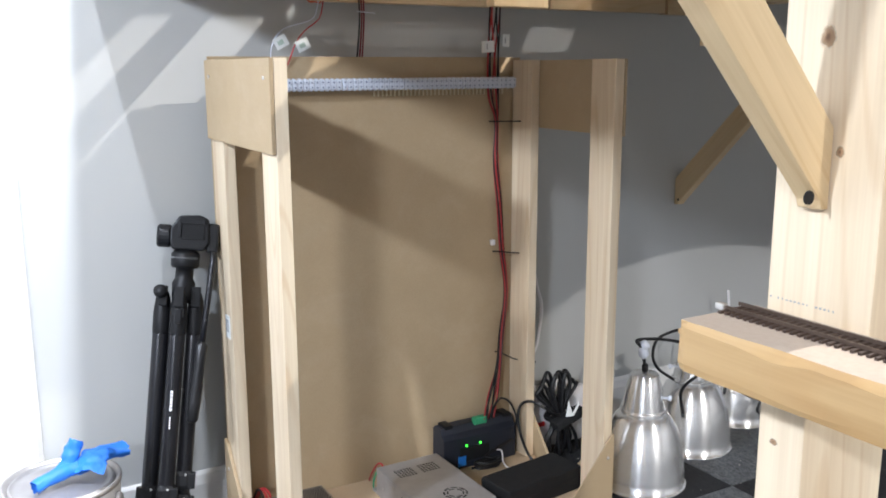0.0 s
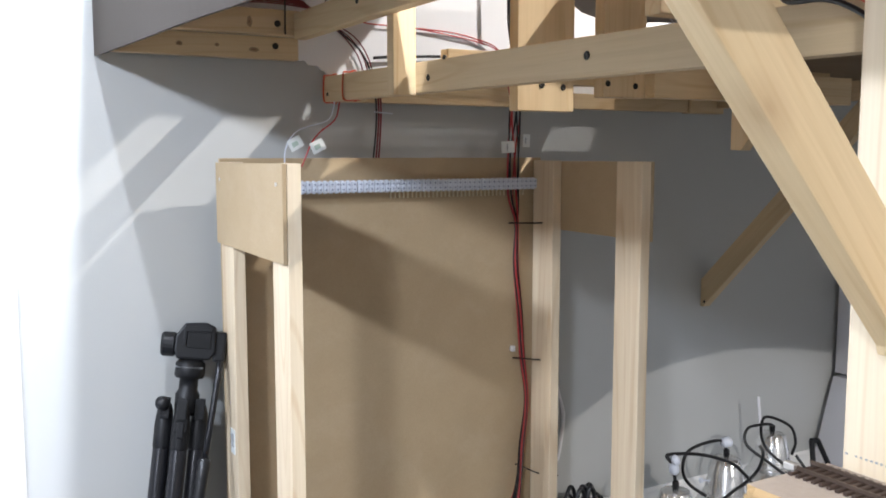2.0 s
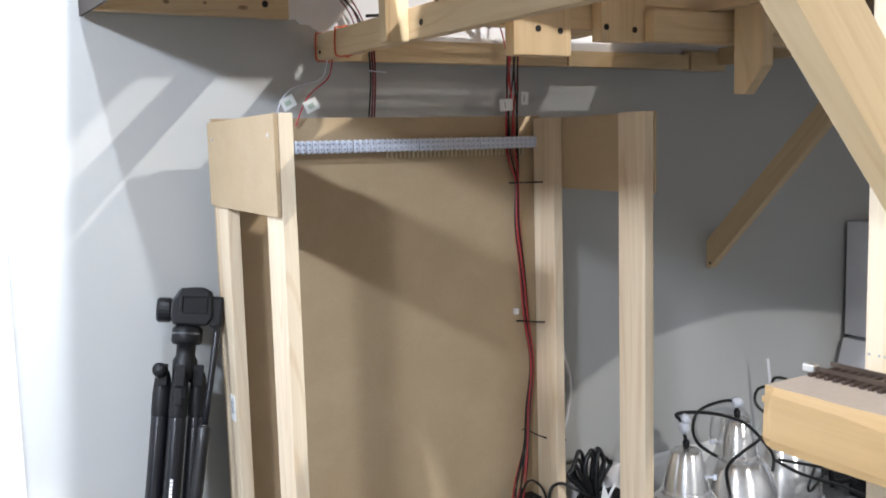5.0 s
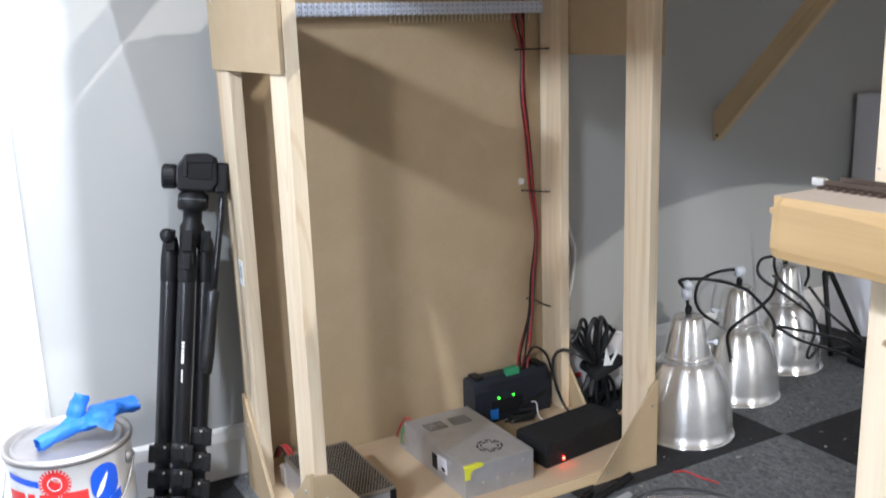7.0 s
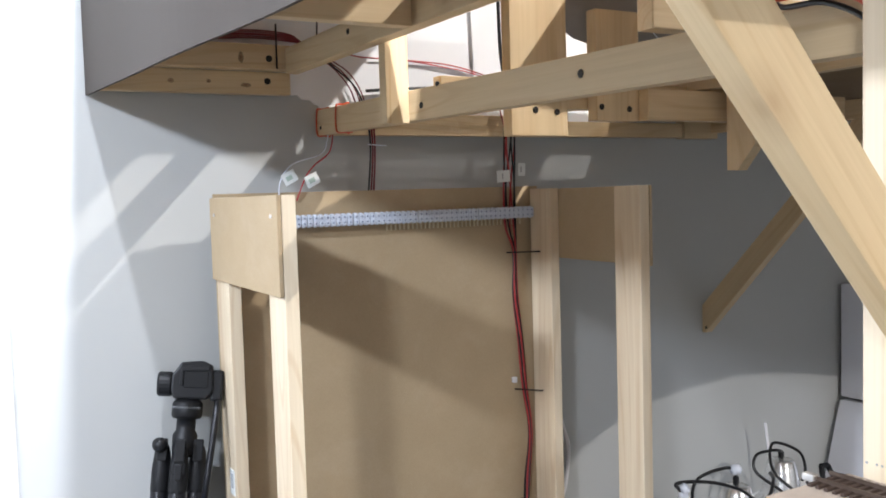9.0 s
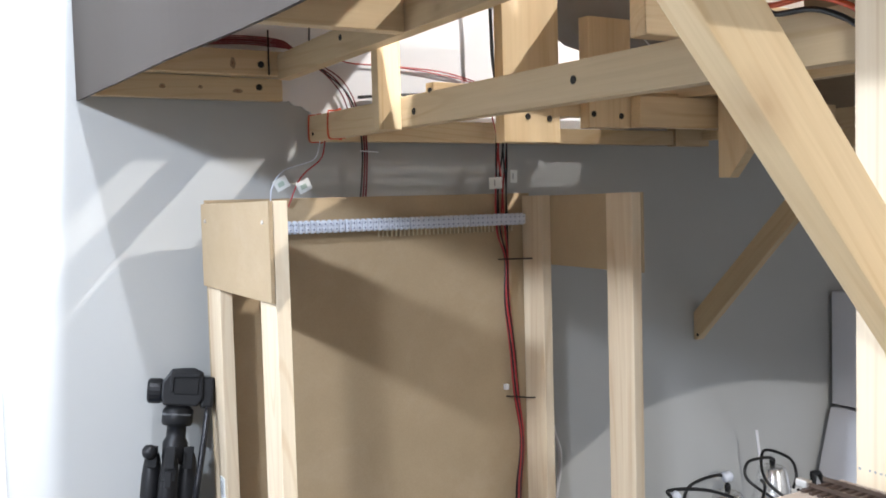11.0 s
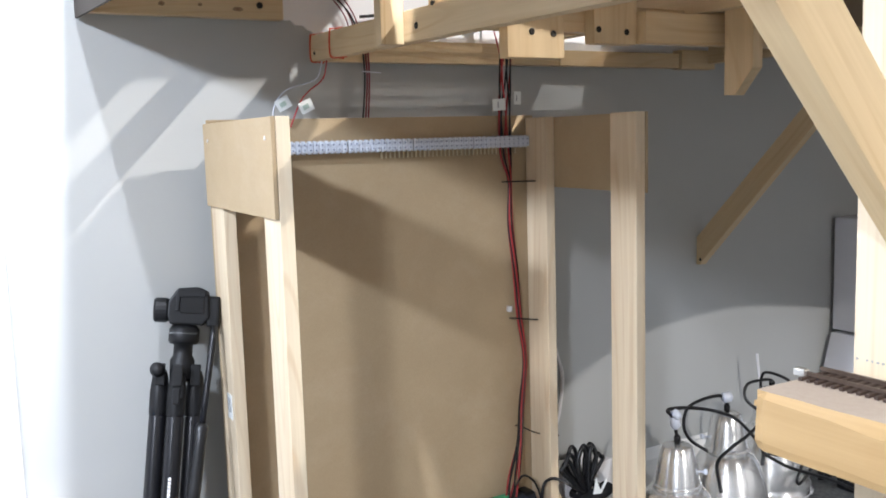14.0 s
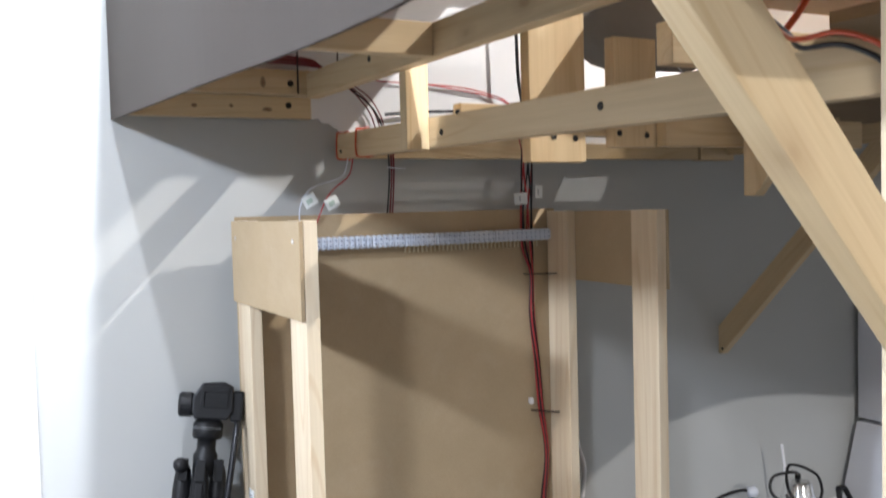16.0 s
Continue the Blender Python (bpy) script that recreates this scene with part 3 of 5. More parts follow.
unit = thing("control_unit", (0.49, 0.255, 0.02), "dark navy plastic controller with two lit green lamps", "controller")
ux0, ux1, uy0, uy1, uz1 = 0.382, 0.54, 0.238, 0.279, 0.101
part("case", prism([(uy0, 0.02), (uy1, 0.02), (uy1, uz1 - 0.006), (uy1 - 0.006, uz1), (uy0 + 0.014, uz1), (uy0 + 0.008, uz1 - 0.012), (uy0, uz1 - 0.02)], 0, ux0, ux1, 0.001), NAVY, unit)
for sx in (ux0 + 0.008, ux1 - 0.022):
    part("mounting_lug", box((sx, uy0 + 0.01, uz1 - 0.003), (sx + 0.016, uy1 - 0.004, uz1 + 0.004), 0.001), BLACK, unit)
part("socket_panel", box((ux0 + 0.034, uy0 - 0.0012, 0.034), (ux0 + 0.098, uy0 + 0.001, 0.06), 0.0006), BLACK_MATT, unit)
for lx in (0.048, 0.078):
    part("indicator", lathe([(0.0019, 0), (0.0019, 0.002), (0.0011, 0.003), (0, 0.0034)], seg=12, m=along((ux0 + lx, uy0, 0.064), (ux0 + lx, uy0 - 1, 0.064))), LED_GREEN, unit, "lit green lamp", True)
part("blue_label", box((ux0 + 0.03, uy0 - 0.0018, 0.026), (ux0 + 0.046, uy0 + 0.001, 0.045), 0), LABEL_BLUE, unit)
part("terminal_plug", box((ux0 + 0.07, uy0 + 0.006, uz1 - 0.004), (ux0 + 0.096, uy0 + 0.018, uz1 + 0.009), 0.0008), GREEN, unit, "green screw connector")

brick = thing("power_brick", (0.47, 0.08, 0.02), "black plastic power adapter with a lit red lamp", "power adapter")
m = pose(0.473, 0.091, 0.02, 0, 0, 7)
part("body", box((-0.085, -0.037, 0.0), (0.085, 0.037, 0.043), 0.004, m), BLACK_MATT, brick)
part("seam", box((-0.0853, -0.0373, 0.021), (0.0853, 0.0373, 0.0222), 0.0002, m), BLACK, brick)
part("indicator", lathe([(0.0019, 0), (0.0019, 0.0012), (0, 0.0016)], seg=10, m=m @ along((-0.05, -0.037, 0.009), (-0.05, -1, 0.009))), LED_RED, brick, "lit red lamp")
cords = thing("mains_cord", (0.56, 0.2, 0.02), "thin black cord looping over the base board", "cord")
part("cord", tube([(0.545, 0.13, 0.045), (0.545, 0.19, 0.028), (0.532, 0.215, 0.083), (0.536, 0.22, 0.124), (0.557, 0.216, 0.133), (0.58, 0.2, 0.12), (0.607, 0.205, 0.1), (0.63, 0.22, 0.09)], 0.0028), RUBBER, cords)
part("cord", tube([(0.528, 0.24, 0.07), (0.54, 0.235, 0.09), (0.531, 0.24, 0.124), (0.509, 0.243, 0.14), (0.495, 0.248, 0.12), (0.49, 0.252, 0.1)], 0.002), RUBBER, cords)
random.seed(3)
tangle = [(0.43, 0.22, 0.026)]
for k in range(13):
    a = k * 1.7
    tangle.append((0.462 + 0.026 * math.cos(a) + random.uniform(-0.004, 0.004), 0.213 + 0.014 * math.sin(a), 0.026 + 0.0011 * k))
tangle.append((0.525, 0.228, 0.06))
part("coiled_lead", tube(tangle, 0.0024), RUBBER, cords, "small tangle of black lead")
part("white_lead", tube([(0.49, 0.232, 0.045), (0.493, 0.215, 0.048), (0.488, 0.2, 0.03), (0.495, 0.18, 0.022)], 0.0014), WHITE, cords)

# Bundle of red and black wires down the back
harness = thing("wire_bundle", (0.52, 0.275, 0.1), "bundle of red and black wires tied down the back panel", "wires")
spine = [(0.517, 0.285, 0.872), (0.513, 0.283, 0.82), (0.511, 0.282, 0.784), (0.512, 0.2845, 0.705), (0.517, 0.28, 0.655), (0.516, 0.28, 0.583), (0.526, 0.282, 0.503), (0.532, 0.282, 0.422), (0.541, 0.28, 0.34), (0.531, 0.278, 0.257), (0.52, 0.27, 0.197), (0.499, 0.258, 0.14), (0.483, 0.247, 0.104)]
random.seed(11)
for k in range(7):
    pts = []
    for i, c in enumerate(spine):
        spread = 0.014 if i in (0, 1, 2, 3, 11, 12) else (0.004 if i in (4, 8) else 0.006)
        a = k * 0.9 + i * 0.5
        pts.append((c[0] + spread * math.cos(a) * 0.8, c[1] + 0.25 * spread * math.sin(a) - 0.002, c[2]))
    part("red_wire" if k % 7 in (0, 2, 4) else "black_wire", tube(pts, 0.0016, 6), RED if k % 7 in (0, 2, 4) else RUBBER, harness)
for a, b in (((0.508, 0.274, 0.655), (0.572, 0.2535, 0.655)), ((0.519, 0.276, 0.415), (0.588, 0.2535, 0.41)), ((0.525, 0.274, 0.219), (0.596, 0.2535, 0.193))):
    mid = ((a[0] + b[0]) / 2 - 0.005, b[1] - 0.0005, (a[2] + b[2]) / 2)
    part("cable_tie", tube([(a[0] - 0.006, a[1] + 0.006, a[2]), a, (0.55, 0.2538, mid[2]), b], 0.0013, 6), BLACK, harness, "thin black cable tie")
part("cable_clip", box((0.511, 0.28, 0.426), (0.518, 0.288, 0.436), 0.001), WHITE, harness)
for lx, lz, tilt in ((0.494, 0.786, -3), (0.532, 0.797, 2)):
    m = pose(lx, 0.272, lz, 0, 0, 0) @ pose(0, 0, 0, 0, tilt, 0)
    part("tag", box((-0.013, -0.0006, -0.01), (0.013, 0.0006, 0.01), 0, m) if lx < 0.5 else box((-0.007, -0.0006, -0.011), (0.007, 0.0006, 0.011), 0, m), PAPER, harness, "small white paper tag")
    part("tag_mark", box((-0.003, -0.001, -0.005), (-0.001, 0.001, 0.005), 0, m), GREY_PEN, harness)
lead = thing("tagged_lead", (0.11, 0.28, 0.77), "thin white and red leads with paper tags", "wires")
part("white_lead", tube([(0.098, 0.285, 0.755), (0.1, 0.28, 0.785), (0.12, 0.28, 0.81), (0.166, 0.28, 0.825), (0.178, 0.282, 0.845), (0.18, 0.283, 0.86)], 0.001, 6), NYLON, lead)
part("red_lead", tube([(0.126, 0.285, 0.755), (0.14, 0.28, 0.79), (0.155, 0.28, 0.808), (0.18, 0.28, 0.828), (0.188, 0.28, 0.858)], 0.0012, 6), RED, lead)
for lx, lz, tilt in ((0.113, 0.79, -28), (0.149, 0.786, -25)):
    m = pose(lx, 0.276, lz, 0, tilt, 0)
    part("tag", box((-0.011, -0.0006, -0.009), (0.011, 0.0006, 0.009), 0, m), PAPER, lead, "small white paper tag")
    part("tag_mark", box((-0.006, -0.001, -0.004), (0.004, 0.001, 0.003), 0, m), TAG_PRINT, lead)
drop = thing("wire_bundle", (0.265, 0.32, 0.76), "pair of dark red and black wires behind the panel", "wires")
for k in range(3):
    part("red_wire" if k else "black_wire", tube([(0.264 + 0.005 * k, 0.318, 0.9), (0.268 + 0.004 * k, 0.318, 0.832), (0.26 + 0.005 * k, 0.318, 0.75)], 0.0015, 6), DARK_RED if k else RUBBER, drop)
part("white_tie", tube([(0.262, 0.314, 0.842), (0.295, 0.314, 0.84)], 0.001, 6), NYLON, drop)
cable = thing("white_cable", (0.64, 0.33, 0.2), "white cable loop along the wall", "cable")
part("loop", tube([(0.6, 0.337, 0.46), (0.628, 0.337, 0.4), (0.646, 0.336, 0.355), (0.657, 0.336, 0.315), (0.668, 0.335, 0.275), (0.662, 0.334, 0.225), (0.65, 0.333, 0.185), (0.62, 0.332, 0.16)], 0.0036), WHITE, cable)

# ---- tripod, leaning on the wall ----
tripod = thing("tripod", (-0.13, 0.205, 0), "folded black camera tripod with pan head leaning on the stand", "tripod")
foot, crown = Vector((-0.136, 0.212, 0.0)), Vector((-0.043, 0.3, 0.53))
tz = (crown - foot).normalized()
tx = (Vector((0.96, -0.28, 0)) - tz * tz.dot(Vector((0.96, -0.28, 0)))).normalized()
ty = tz.cross(tx)
TM = Matrix.Translation(foot) @ Matrix((tx, ty, tz)).transposed().to_4x4() @ Matrix.Diagonal((1, 1, 1.018, 1))


def tpart(name, bm, mat, parent, label="", smooth=False):
    for v in bm.verts:
        v.co = TM @ v.co
    return part(name, bm, mat, parent, label, smooth)


for i, (u, w, low) in enumerate(((-0.025, 0.004, 0.0), (0.0, -0.014, 0.004), (0.024, 0.006, 0.022))):
    c = Vector((u, w, 0))
    leg = tpart("leg", lathe([(0.0108, 0.015), (0.0108, 0.12), (0.0122, 0.125), (0.0122, 0.36), (0.011, 0.365)], c, 24), BLACK_TUBE, tripod, "black metal leg tube", True)
    tpart("groove", box((u - 0.0016, w - 0.0128, 0.13), (u + 0.0016, w - 0.0118, 0.355), 0), BLACK, leg)
    for k, z in enumerate((0.094, 0.058, 0.02)):
        r = 0.0138 - 0.0006 * k
        tpart("collar", box((u - r, w - r, z + low), (u + r, w + r, z + low + 0.033), 0.009), BLACK, leg)
        q = c + Vector((-0.013 if i == 0 else 0.012, -0.006, 0))
        tpart("flip_lock", box((q.x - 0.006, q.y - 0.007, z + low + 0.004), (q.x + 0.006, q.y + 0.006, z + low + 0.028), 0.002), BLACK, leg)
        screw_m = along((u + 0.003, w - r, z + low + 0.026), (u + 0.003, w - 1, z + low + 0.026))
        tpart("pin", lathe([(0.0018, 0), (0.0018, 0.001), (0, 0.0012)], seg=8, m=screw_m), BRIGHT_SCREW, leg)
    tpart("rubber_foot", lathe([(0.009, low), (0.0115, low + 0.003), (0.0115, low + 0.018), (0.0095, low + 0.02)], c, 18), RUBBER, leg, "", True)
    tpart("leg_top", lathe([(0.0118, 0.35), (0.0129, 0.356), (0.0131, 0.385), (0.0112, 0.405), (0.008, 0.415), (0, 0.417)], c, 22), BLACK, leg, "", True)
    tpart("release", box((u - 0.007, w - 0.019, 0.395), (u + 0.007, w - 0.01, 0.425), 0.002), BLACK_MATT, leg)
tpart("release_knob", lathe([(0.004, 0), (0.0095, 0.003), (0.0105, 0.012), (0.0085, 0.019), (0, 0.021)], seg=18, m=along((-0.026, -0.004, 0.413), (-0.04, -0.06, 0.43))), BLACK, tripod, "", True)
tpart("clip_plate", box((-0.009, -0.0275, 0.378), (0.009, -0.0245, 0.4), 0.002), BLACK_MATT, tripod)
tpart("clip_lever", box((-0.005, -0.0305, 0.37), (0.005, -0.027, 0.392), 0.0015), BLACK, tripod)
marks = [(0.266 - 0.0052 * k, 0.0019, 0.0042) for k in range(6)] + [(0.2285 - 0.0036 * k, 0.001, 0.0026) for k in range(5)]
for z0, wd, ln in marks:
    tpart("printed_mark", box((-wd, -0.0274, z0), (wd, -0.0262, z0 + ln), 0, pose(0, 0, 0, 0, 0, -2)), WHITE, tripod, "white printed mark")
tpart("centre_brace", box((0.009, -0.008, 0.1), (0.0125, -0.005, 0.35), 0.0005), STEEL, tripod, "thin metal brace")
tpart("column", lathe([(0.012, 0.40), (0.0165, 0.405), (0.0175, 0.43), (0.0135, 0.437), (0.0135, 0.452), (0.019, 0.453), (0.0215, 0.457), (0.0215, 0.474), (0.018, 0.478), (0.013, 0.483)], (0.004, 0, 0), 32), BLACK, tripod, "", True)
for k in range(15):
    a = radians(200 + k * 9)
    q = Vector((0.004 + 0.0217 * math.cos(a), 0.0217 * math.sin(a), 0))
    tpart("scale_mark", box((q.x - 0.0003, q.y - 0.0003, 0.467), (q.x + 0.0003, q.y + 0.0003, 0.4695), 0), GREY_PEN, tripod)
tpart("pan_head", prism([(-0.016, 0.48), (-0.02, 0.492), (-0.02, 0.512), (-0.008, 0.531), (0.022, 0.534), (0.036, 0.528), (0.038, 0.492), (0.03, 0.48)], 1, -0.02, 0.02, 0.003), BLACK, tripod)
tpart("platform_frame", prism([(-0.009, 0.499), (-0.009, 0.526), (0.031, 0.527), (0.031, 0.52), (-0.004, 0.519), (-0.004, 0.499)], 1, -0.0232, -0.0195, 0.0008), BLACK, tripod)
tpart("platform", box((-0.003, -0.0222, 0.496), (0.03, -0.0195, 0.518), 0.001), BLACK_MATT, tripod)
tpart("tilt_knob", lathe([(0.009, -0.012), (0.009, 0.0), (0.015, 0.001), (0.0175, 0.004), (0.0175, 0.019), (0.015, 0.022), (0, 0.0225)], seg=20, m=along((-0.018, 0, 0.5), (-0.2, 0, 0.497))), BLACK, tripod)
tpart("handle_clamp", box((0.034, -0.015, 0.478), (0.052, 0.015, 0.522), 0.004), BLACK, tripod)
tpart("pan_handle", tube([(0.046, -0.016, 0.48), (0.044, -0.02, 0.44), (0.038, -0.024, 0.34)], 0.0048, 12, 3), BLACK_TUBE, tripod, "", True)
tpart("hand_grip", lathe([(0.006, 0), (0.0095, 0.006), (0.0085, 0.03), (0.0098, 0.09), (0.0085, 0.118), (0.005, 0.122)], seg=16, m=along((0.038, -0.024, 0.345), (0.030, -0.024, 0.2))), RUBBER, tripod, "", True)

# ---- paint can with masking tape ----
CX, CY, CR, CH = -0.266, 0.183, 0.0785, 0.19
can = thing("paint_can", (CX, CY, 0), "white and blue metal paint can with wire handle, closed", "paint can")


def label_mat():
    """Printed label: white above, fading to blue below a thin line."""
    m, nt, p = node_mat("printed_can_label")
    tc = nt.nodes.new("ShaderNodeTexCoord")
    sep = nt.nodes.new("ShaderNodeSeparateXYZ")
    link(nt, tc.outputs["Object"], sep.inputs["Vector"])
    mr = nt.nodes.new("ShaderNodeMapRange")
    mr.inputs["From Min"].default_value, mr.inputs["From Max"].default_value = 0.0, CH * U
    link(nt, sep.outputs["Z"], mr.inputs["Value"])
    col = ramp(nt, mr.outputs["Result"], [(0.0, (0.01, 0.05, 0.42)), (0.3, (0.03, 0.15, 0.62)), (0.36, (0.10, 0.26, 0.70)), (0.372, (0.30, 0.47, 0.80)), (0.54, (0.72, 0.78, 0.85)), (0.62, (0.82, 0.82, 0.82))])
    link(nt, col, p.inputs["Base Color"])
    p.inputs["Roughness"].default_value = 0.3
    return m


part("body", lathe([(CR - 0.004, 0.0), (CR, 0.0), (CR, 0.004), (CR - 0.002, 0.005), (CR - 0.002, CH - 0.008), (CR, CH - 0.006), (CR, CH - 0.002), (CR - 0.001, CH), (CR - 0.004, CH - 0.001), (CR - 0.006, CH - 0.012), (0, CH - 0.012)], (CX, CY, 0), 64), label_mat(), can, "", True)
part("rim", lathe([(CR - 0.003, CH - 0.008), (CR + 0.0004, CH - 0.007), (CR + 0.001, CH - 0.002), (CR - 0.0005, CH + 0.001), (CR - 0.004, CH), (CR - 0.006, CH - 0.006), (CR - 0.009, CH - 0.006), (CR - 0.009, CH - 0.008)], (CX, CY, 0), 64), RIM, can, "dull metal rim", True)
part("lid", lathe([(CR - 0.0088, CH - 0.007), (CR - 0.009, CH - 0.0045), (CR - 0.011, CH - 0.0005), (CR - 0.013, CH - 0.003), (CR - 0.02, CH - 0.0035), (0, CH - 0.0035)], (CX, CY, 0), 64), TIN, can, "smeared dull tinplate lid", True)


def on_can(a, z, out=0.0):
    """A place on the can's side: the angle in degrees from the side that faces the room, to the right."""
    t = radians(-94.5 + a)
    return Vector((CX + (CR - 0.002 + out) * math.cos(t), CY + (CR - 0.002 + out) * math.sin(t), z))


def add_patch(bm, pts, out=0.0007):
    """An outline of (angle, height) wrapped on the can's side."""
    a0, a1 = min(p[0] for p in pts), max(p[0] for p in pts)
    vs = [bm.verts.new(on_can(a, z, out)) for a, z in pts]
    return bm.faces.new(vs)


def strip_patch(bm, left, right, n=6, out=0.0007):
    """A band between two heights or edges, cut into n columns so that it bends with the can."""
    (a0, zl0, zh0), (a1, zl1, zh1) = left, right
    cols = []
    for i in range(n + 1):
        t = i / n
        a = a0 + (a1 - a0) * t
        cols.append((bm.verts.new(on_can(a, zl0 + (zl1 - zl0) * t, out)), bm.verts.new(on_can(a, zh0 + (zh1 - zh0) * t, out))))
    for (p, q), (r, s) in zip(cols, cols[1:]):
        bm.faces.new((p, r, s, q))


EA, EZ = -16, 0.162
bm = bmesh.new()
for k in range(24):
    a, r1, wd = 2 * math.pi * k / 24, 0.0198, 0.07
    add_patch(bm, [(EA + r / CR * 57.3 * math.cos(b), EZ + r * math.sin(b)) for r, b in ((0.002, a), (r1, a - wd), (r1, a + wd))], 0.0009)
add_patch(bm, [(EA + 0.0158 / CR * 57.3 * math.cos(2 * math.pi * k / 24), EZ + 0.0158 * math.sin(2 * math.pi * k / 24)) for k in range(24)], 0.0008)
part("red_emblem", bm, RED_INK, can, "red toothed emblem")
bm = bmesh.new()
for k in range(24):
    a0, a1 = 2 * math.pi * k / 24, 2 * math.pi * (k + 1) / 24
    add_patch(bm, [(EA + r / CR * 57.3 * math.cos(b), EZ + r * math.sin(b)) for r, b in ((0.0078, a0), (0.0088, a0), (0.0088, a1), (0.0078, a1))], 0.0013)
part("emblem_ring", bm, WHITE, can)
bm = bmesh.new()
strip_patch(bm, (-66, 0.164, 0.1725), (-31, 0.1575, 0.166))
part("blue_band", bm, BLUE_INK, can)
# Brand marks as plain shapes in their colours
bm = bmesh.new()
for a0, a1, zl, zh in ((-68, -47, 0.123, 0.15), (-43, -36, 0.122, 0.1495), (-31, -14.5, 0.121, 0.149), (-11, 11.5, 0.12, 0.149)):
    strip_patch(bm, (a0, zl, zh), (a1, zl - 0.0006, zh - 0.0006), 5, 0.0009)
part("red_mark", bm, RED_INK, can, "row of plain red blocks")
bm = bmesh.new()
for k in range(14):
    b0, b1 = math.pi * (1 - k / 14), math.pi * (1 - (k + 1) / 14)
    h0, h1 = 0.024 * math.sin(b0) ** 0.7, 0.024 * math.sin(b1) ** 0.7
    strip_patch(bm, (28 + 14 * math.cos(b0), 0.15 - h0, 0.15 + h0), (28 + 14 * math.cos(b1), 0.15 - h1, 0.15 + h1), 2, 0.0012)
for a0, a1, zl, zh in ((14, 30, 0.118, 0.134), (28, 44, 0.114, 0.13)):
    strip_patch(bm, (a0, zl, zh - 0.006), (a1, zl + 0.006, zh + 0.004), 4, 0.0012)
part("blue_mark", bm, BLUE_INK, can, "plain rounded blue shape")
bm = bmesh.new()
for k in range(10):
    b0, b1 = k / 10, (k + 1) / 10
    c0, c1 = 0.136 + 0.026 * b0, 0.136 + 0.026 * b1
    h0, h1 = 0.0035 + 0.006 * math.sin(math.pi * b0), 0.0035 + 0.006 * math.sin(math.pi * b1)
    strip_patch(bm, (18 + 13 * b0, c0 - h0, c0 + h0 * 0.3), (18 + 13 * b1, c1 - h1, c1 + h1 * 0.3), 1, 0.0015)
part("pale_crescent", bm, WHITE, can)
bm = bmesh.new()
strip_patch(bm, (-68, 0.099, 0.1175), (20, 0.096, 0.1165), 14, 0.0005)
part("pale_band", bm, PALE_BLUE, can)
bm = bmesh.new()
strip_patch(bm, (-60, 0.0865, 0.0955), (12, 0.0855, 0.095), 12, 0.0009)
part("red_band", bm, RED_INK, can)


def can_text(word, a0, z, height, mat, name, spread):
    """Lettering wrapped on the can's side."""
    cu = bpy.data.curves.new(name, "FONT")
    cu.body, cu.size = word, 1.0
    tmp = bpy.data.objects.new(name, cu)
    me = tmp.to_mesh()
    bm = bmesh.new()
    bm.from_mesh(me)
    tmp.to_mesh_clear()
    bpy.data.objects.remove(tmp)
    for v in bm.verts:
        v.co = on_can(a0 + v.co.x * spread, z + v.co.y * height, 0.0014)
    return part(name, bm, mat, can)


can_text("LATEX", -64, 0.1, 0.021, WHITE, "lettering", 25)
can_text("water-base", -32, 0.0885, 0.0095, WHITE, "lettering", 8.2)
can_text("BLOCKER", 8, 0.073, 0.0105, WHITE, "lettering", 6.6)
for a in (63, -117):
    part("handle_boss", lathe([(0.0095, 0), (0.0095, 0.003), (0.0065, 0.0065), (0, 0.007)], seg=20, m=along(on_can(a, 0.163), on_can(a, 0.163, 1))), TIN, can, "round handle boss", True)
wire = [on_can(63, 0.162, 0.008)] + [on_can(63 - 12 * k, 0.162 - 0.085 * math.sin(math.pi * k / 15) ** 0.8, 0.006 + 0.006 * math.sin(math.pi * k / 15)) for k in range(1, 15)] + [on_can(-117, 0.162, 0.008)]
part("wire_handle", tube(wire, 0.0011, 8, 4), RIM, can, "thin steel wire handle", True)

tape = thing("masking_tape", (CX, CY, CH), "crumpled strips of bright blue masking tape on the lid", "tape")


def tape_roll(a, b, width, bend, twist, roll, flat=1.0):
    """A half rolled strip between two places, a little crushed."""
    bm = bmesh.new()
    a, b = Vector(a), Vector(b)
    d = (b - a).normalized()
    side = d.cross(Vector((0, 0, 1))).normalized()
    up = side.cross(d)
    rr = width / roll
    rows = []
    for i in range(21):
        t = i / 20
        c = a.lerp(b, t) + Vector((0, 0, bend * math.sin(math.pi * t)))
        row = []
        for j in range(19):
            ang = math.pi + (j / 18 - 0.5) * roll + twist * t
            k = 1 + 0.22 * noise.noise(Vector((t * 5, j * 0.35, width * 90))) + 0.25 * (t - 0.5) * math.sin(0.5 * j)
            k += 0.16 * abs(noise.noise(Vector((t * 11 + 3, j * 0.8, width * 210)))) + 0.05 * noise.noise(Vector((t * 30, j * 1.9, 4.2)))
            if i in (0, 20):
                c = a.lerp(b, t + 0.05 * noise.noise(Vector((j * 1.3, t * 9, 2.7)))) + Vector((0, 0, bend * math.sin(math.pi * t)))
            row.append(bm.verts.new(c + side * (rr * k * math.sin(ang)) - up * (rr * k * flat * math.cos(ang) - rr * flat)))
        rows.append(row)
    for r, q in zip(rows, rows[1:]):
        for j in range(18):
            bm.faces.new((r[j], r[j + 1], q[j + 1], q[j]))
    bmesh.ops.solidify(bm, geom=bm.faces[:], thickness=0.0006)
    return bm


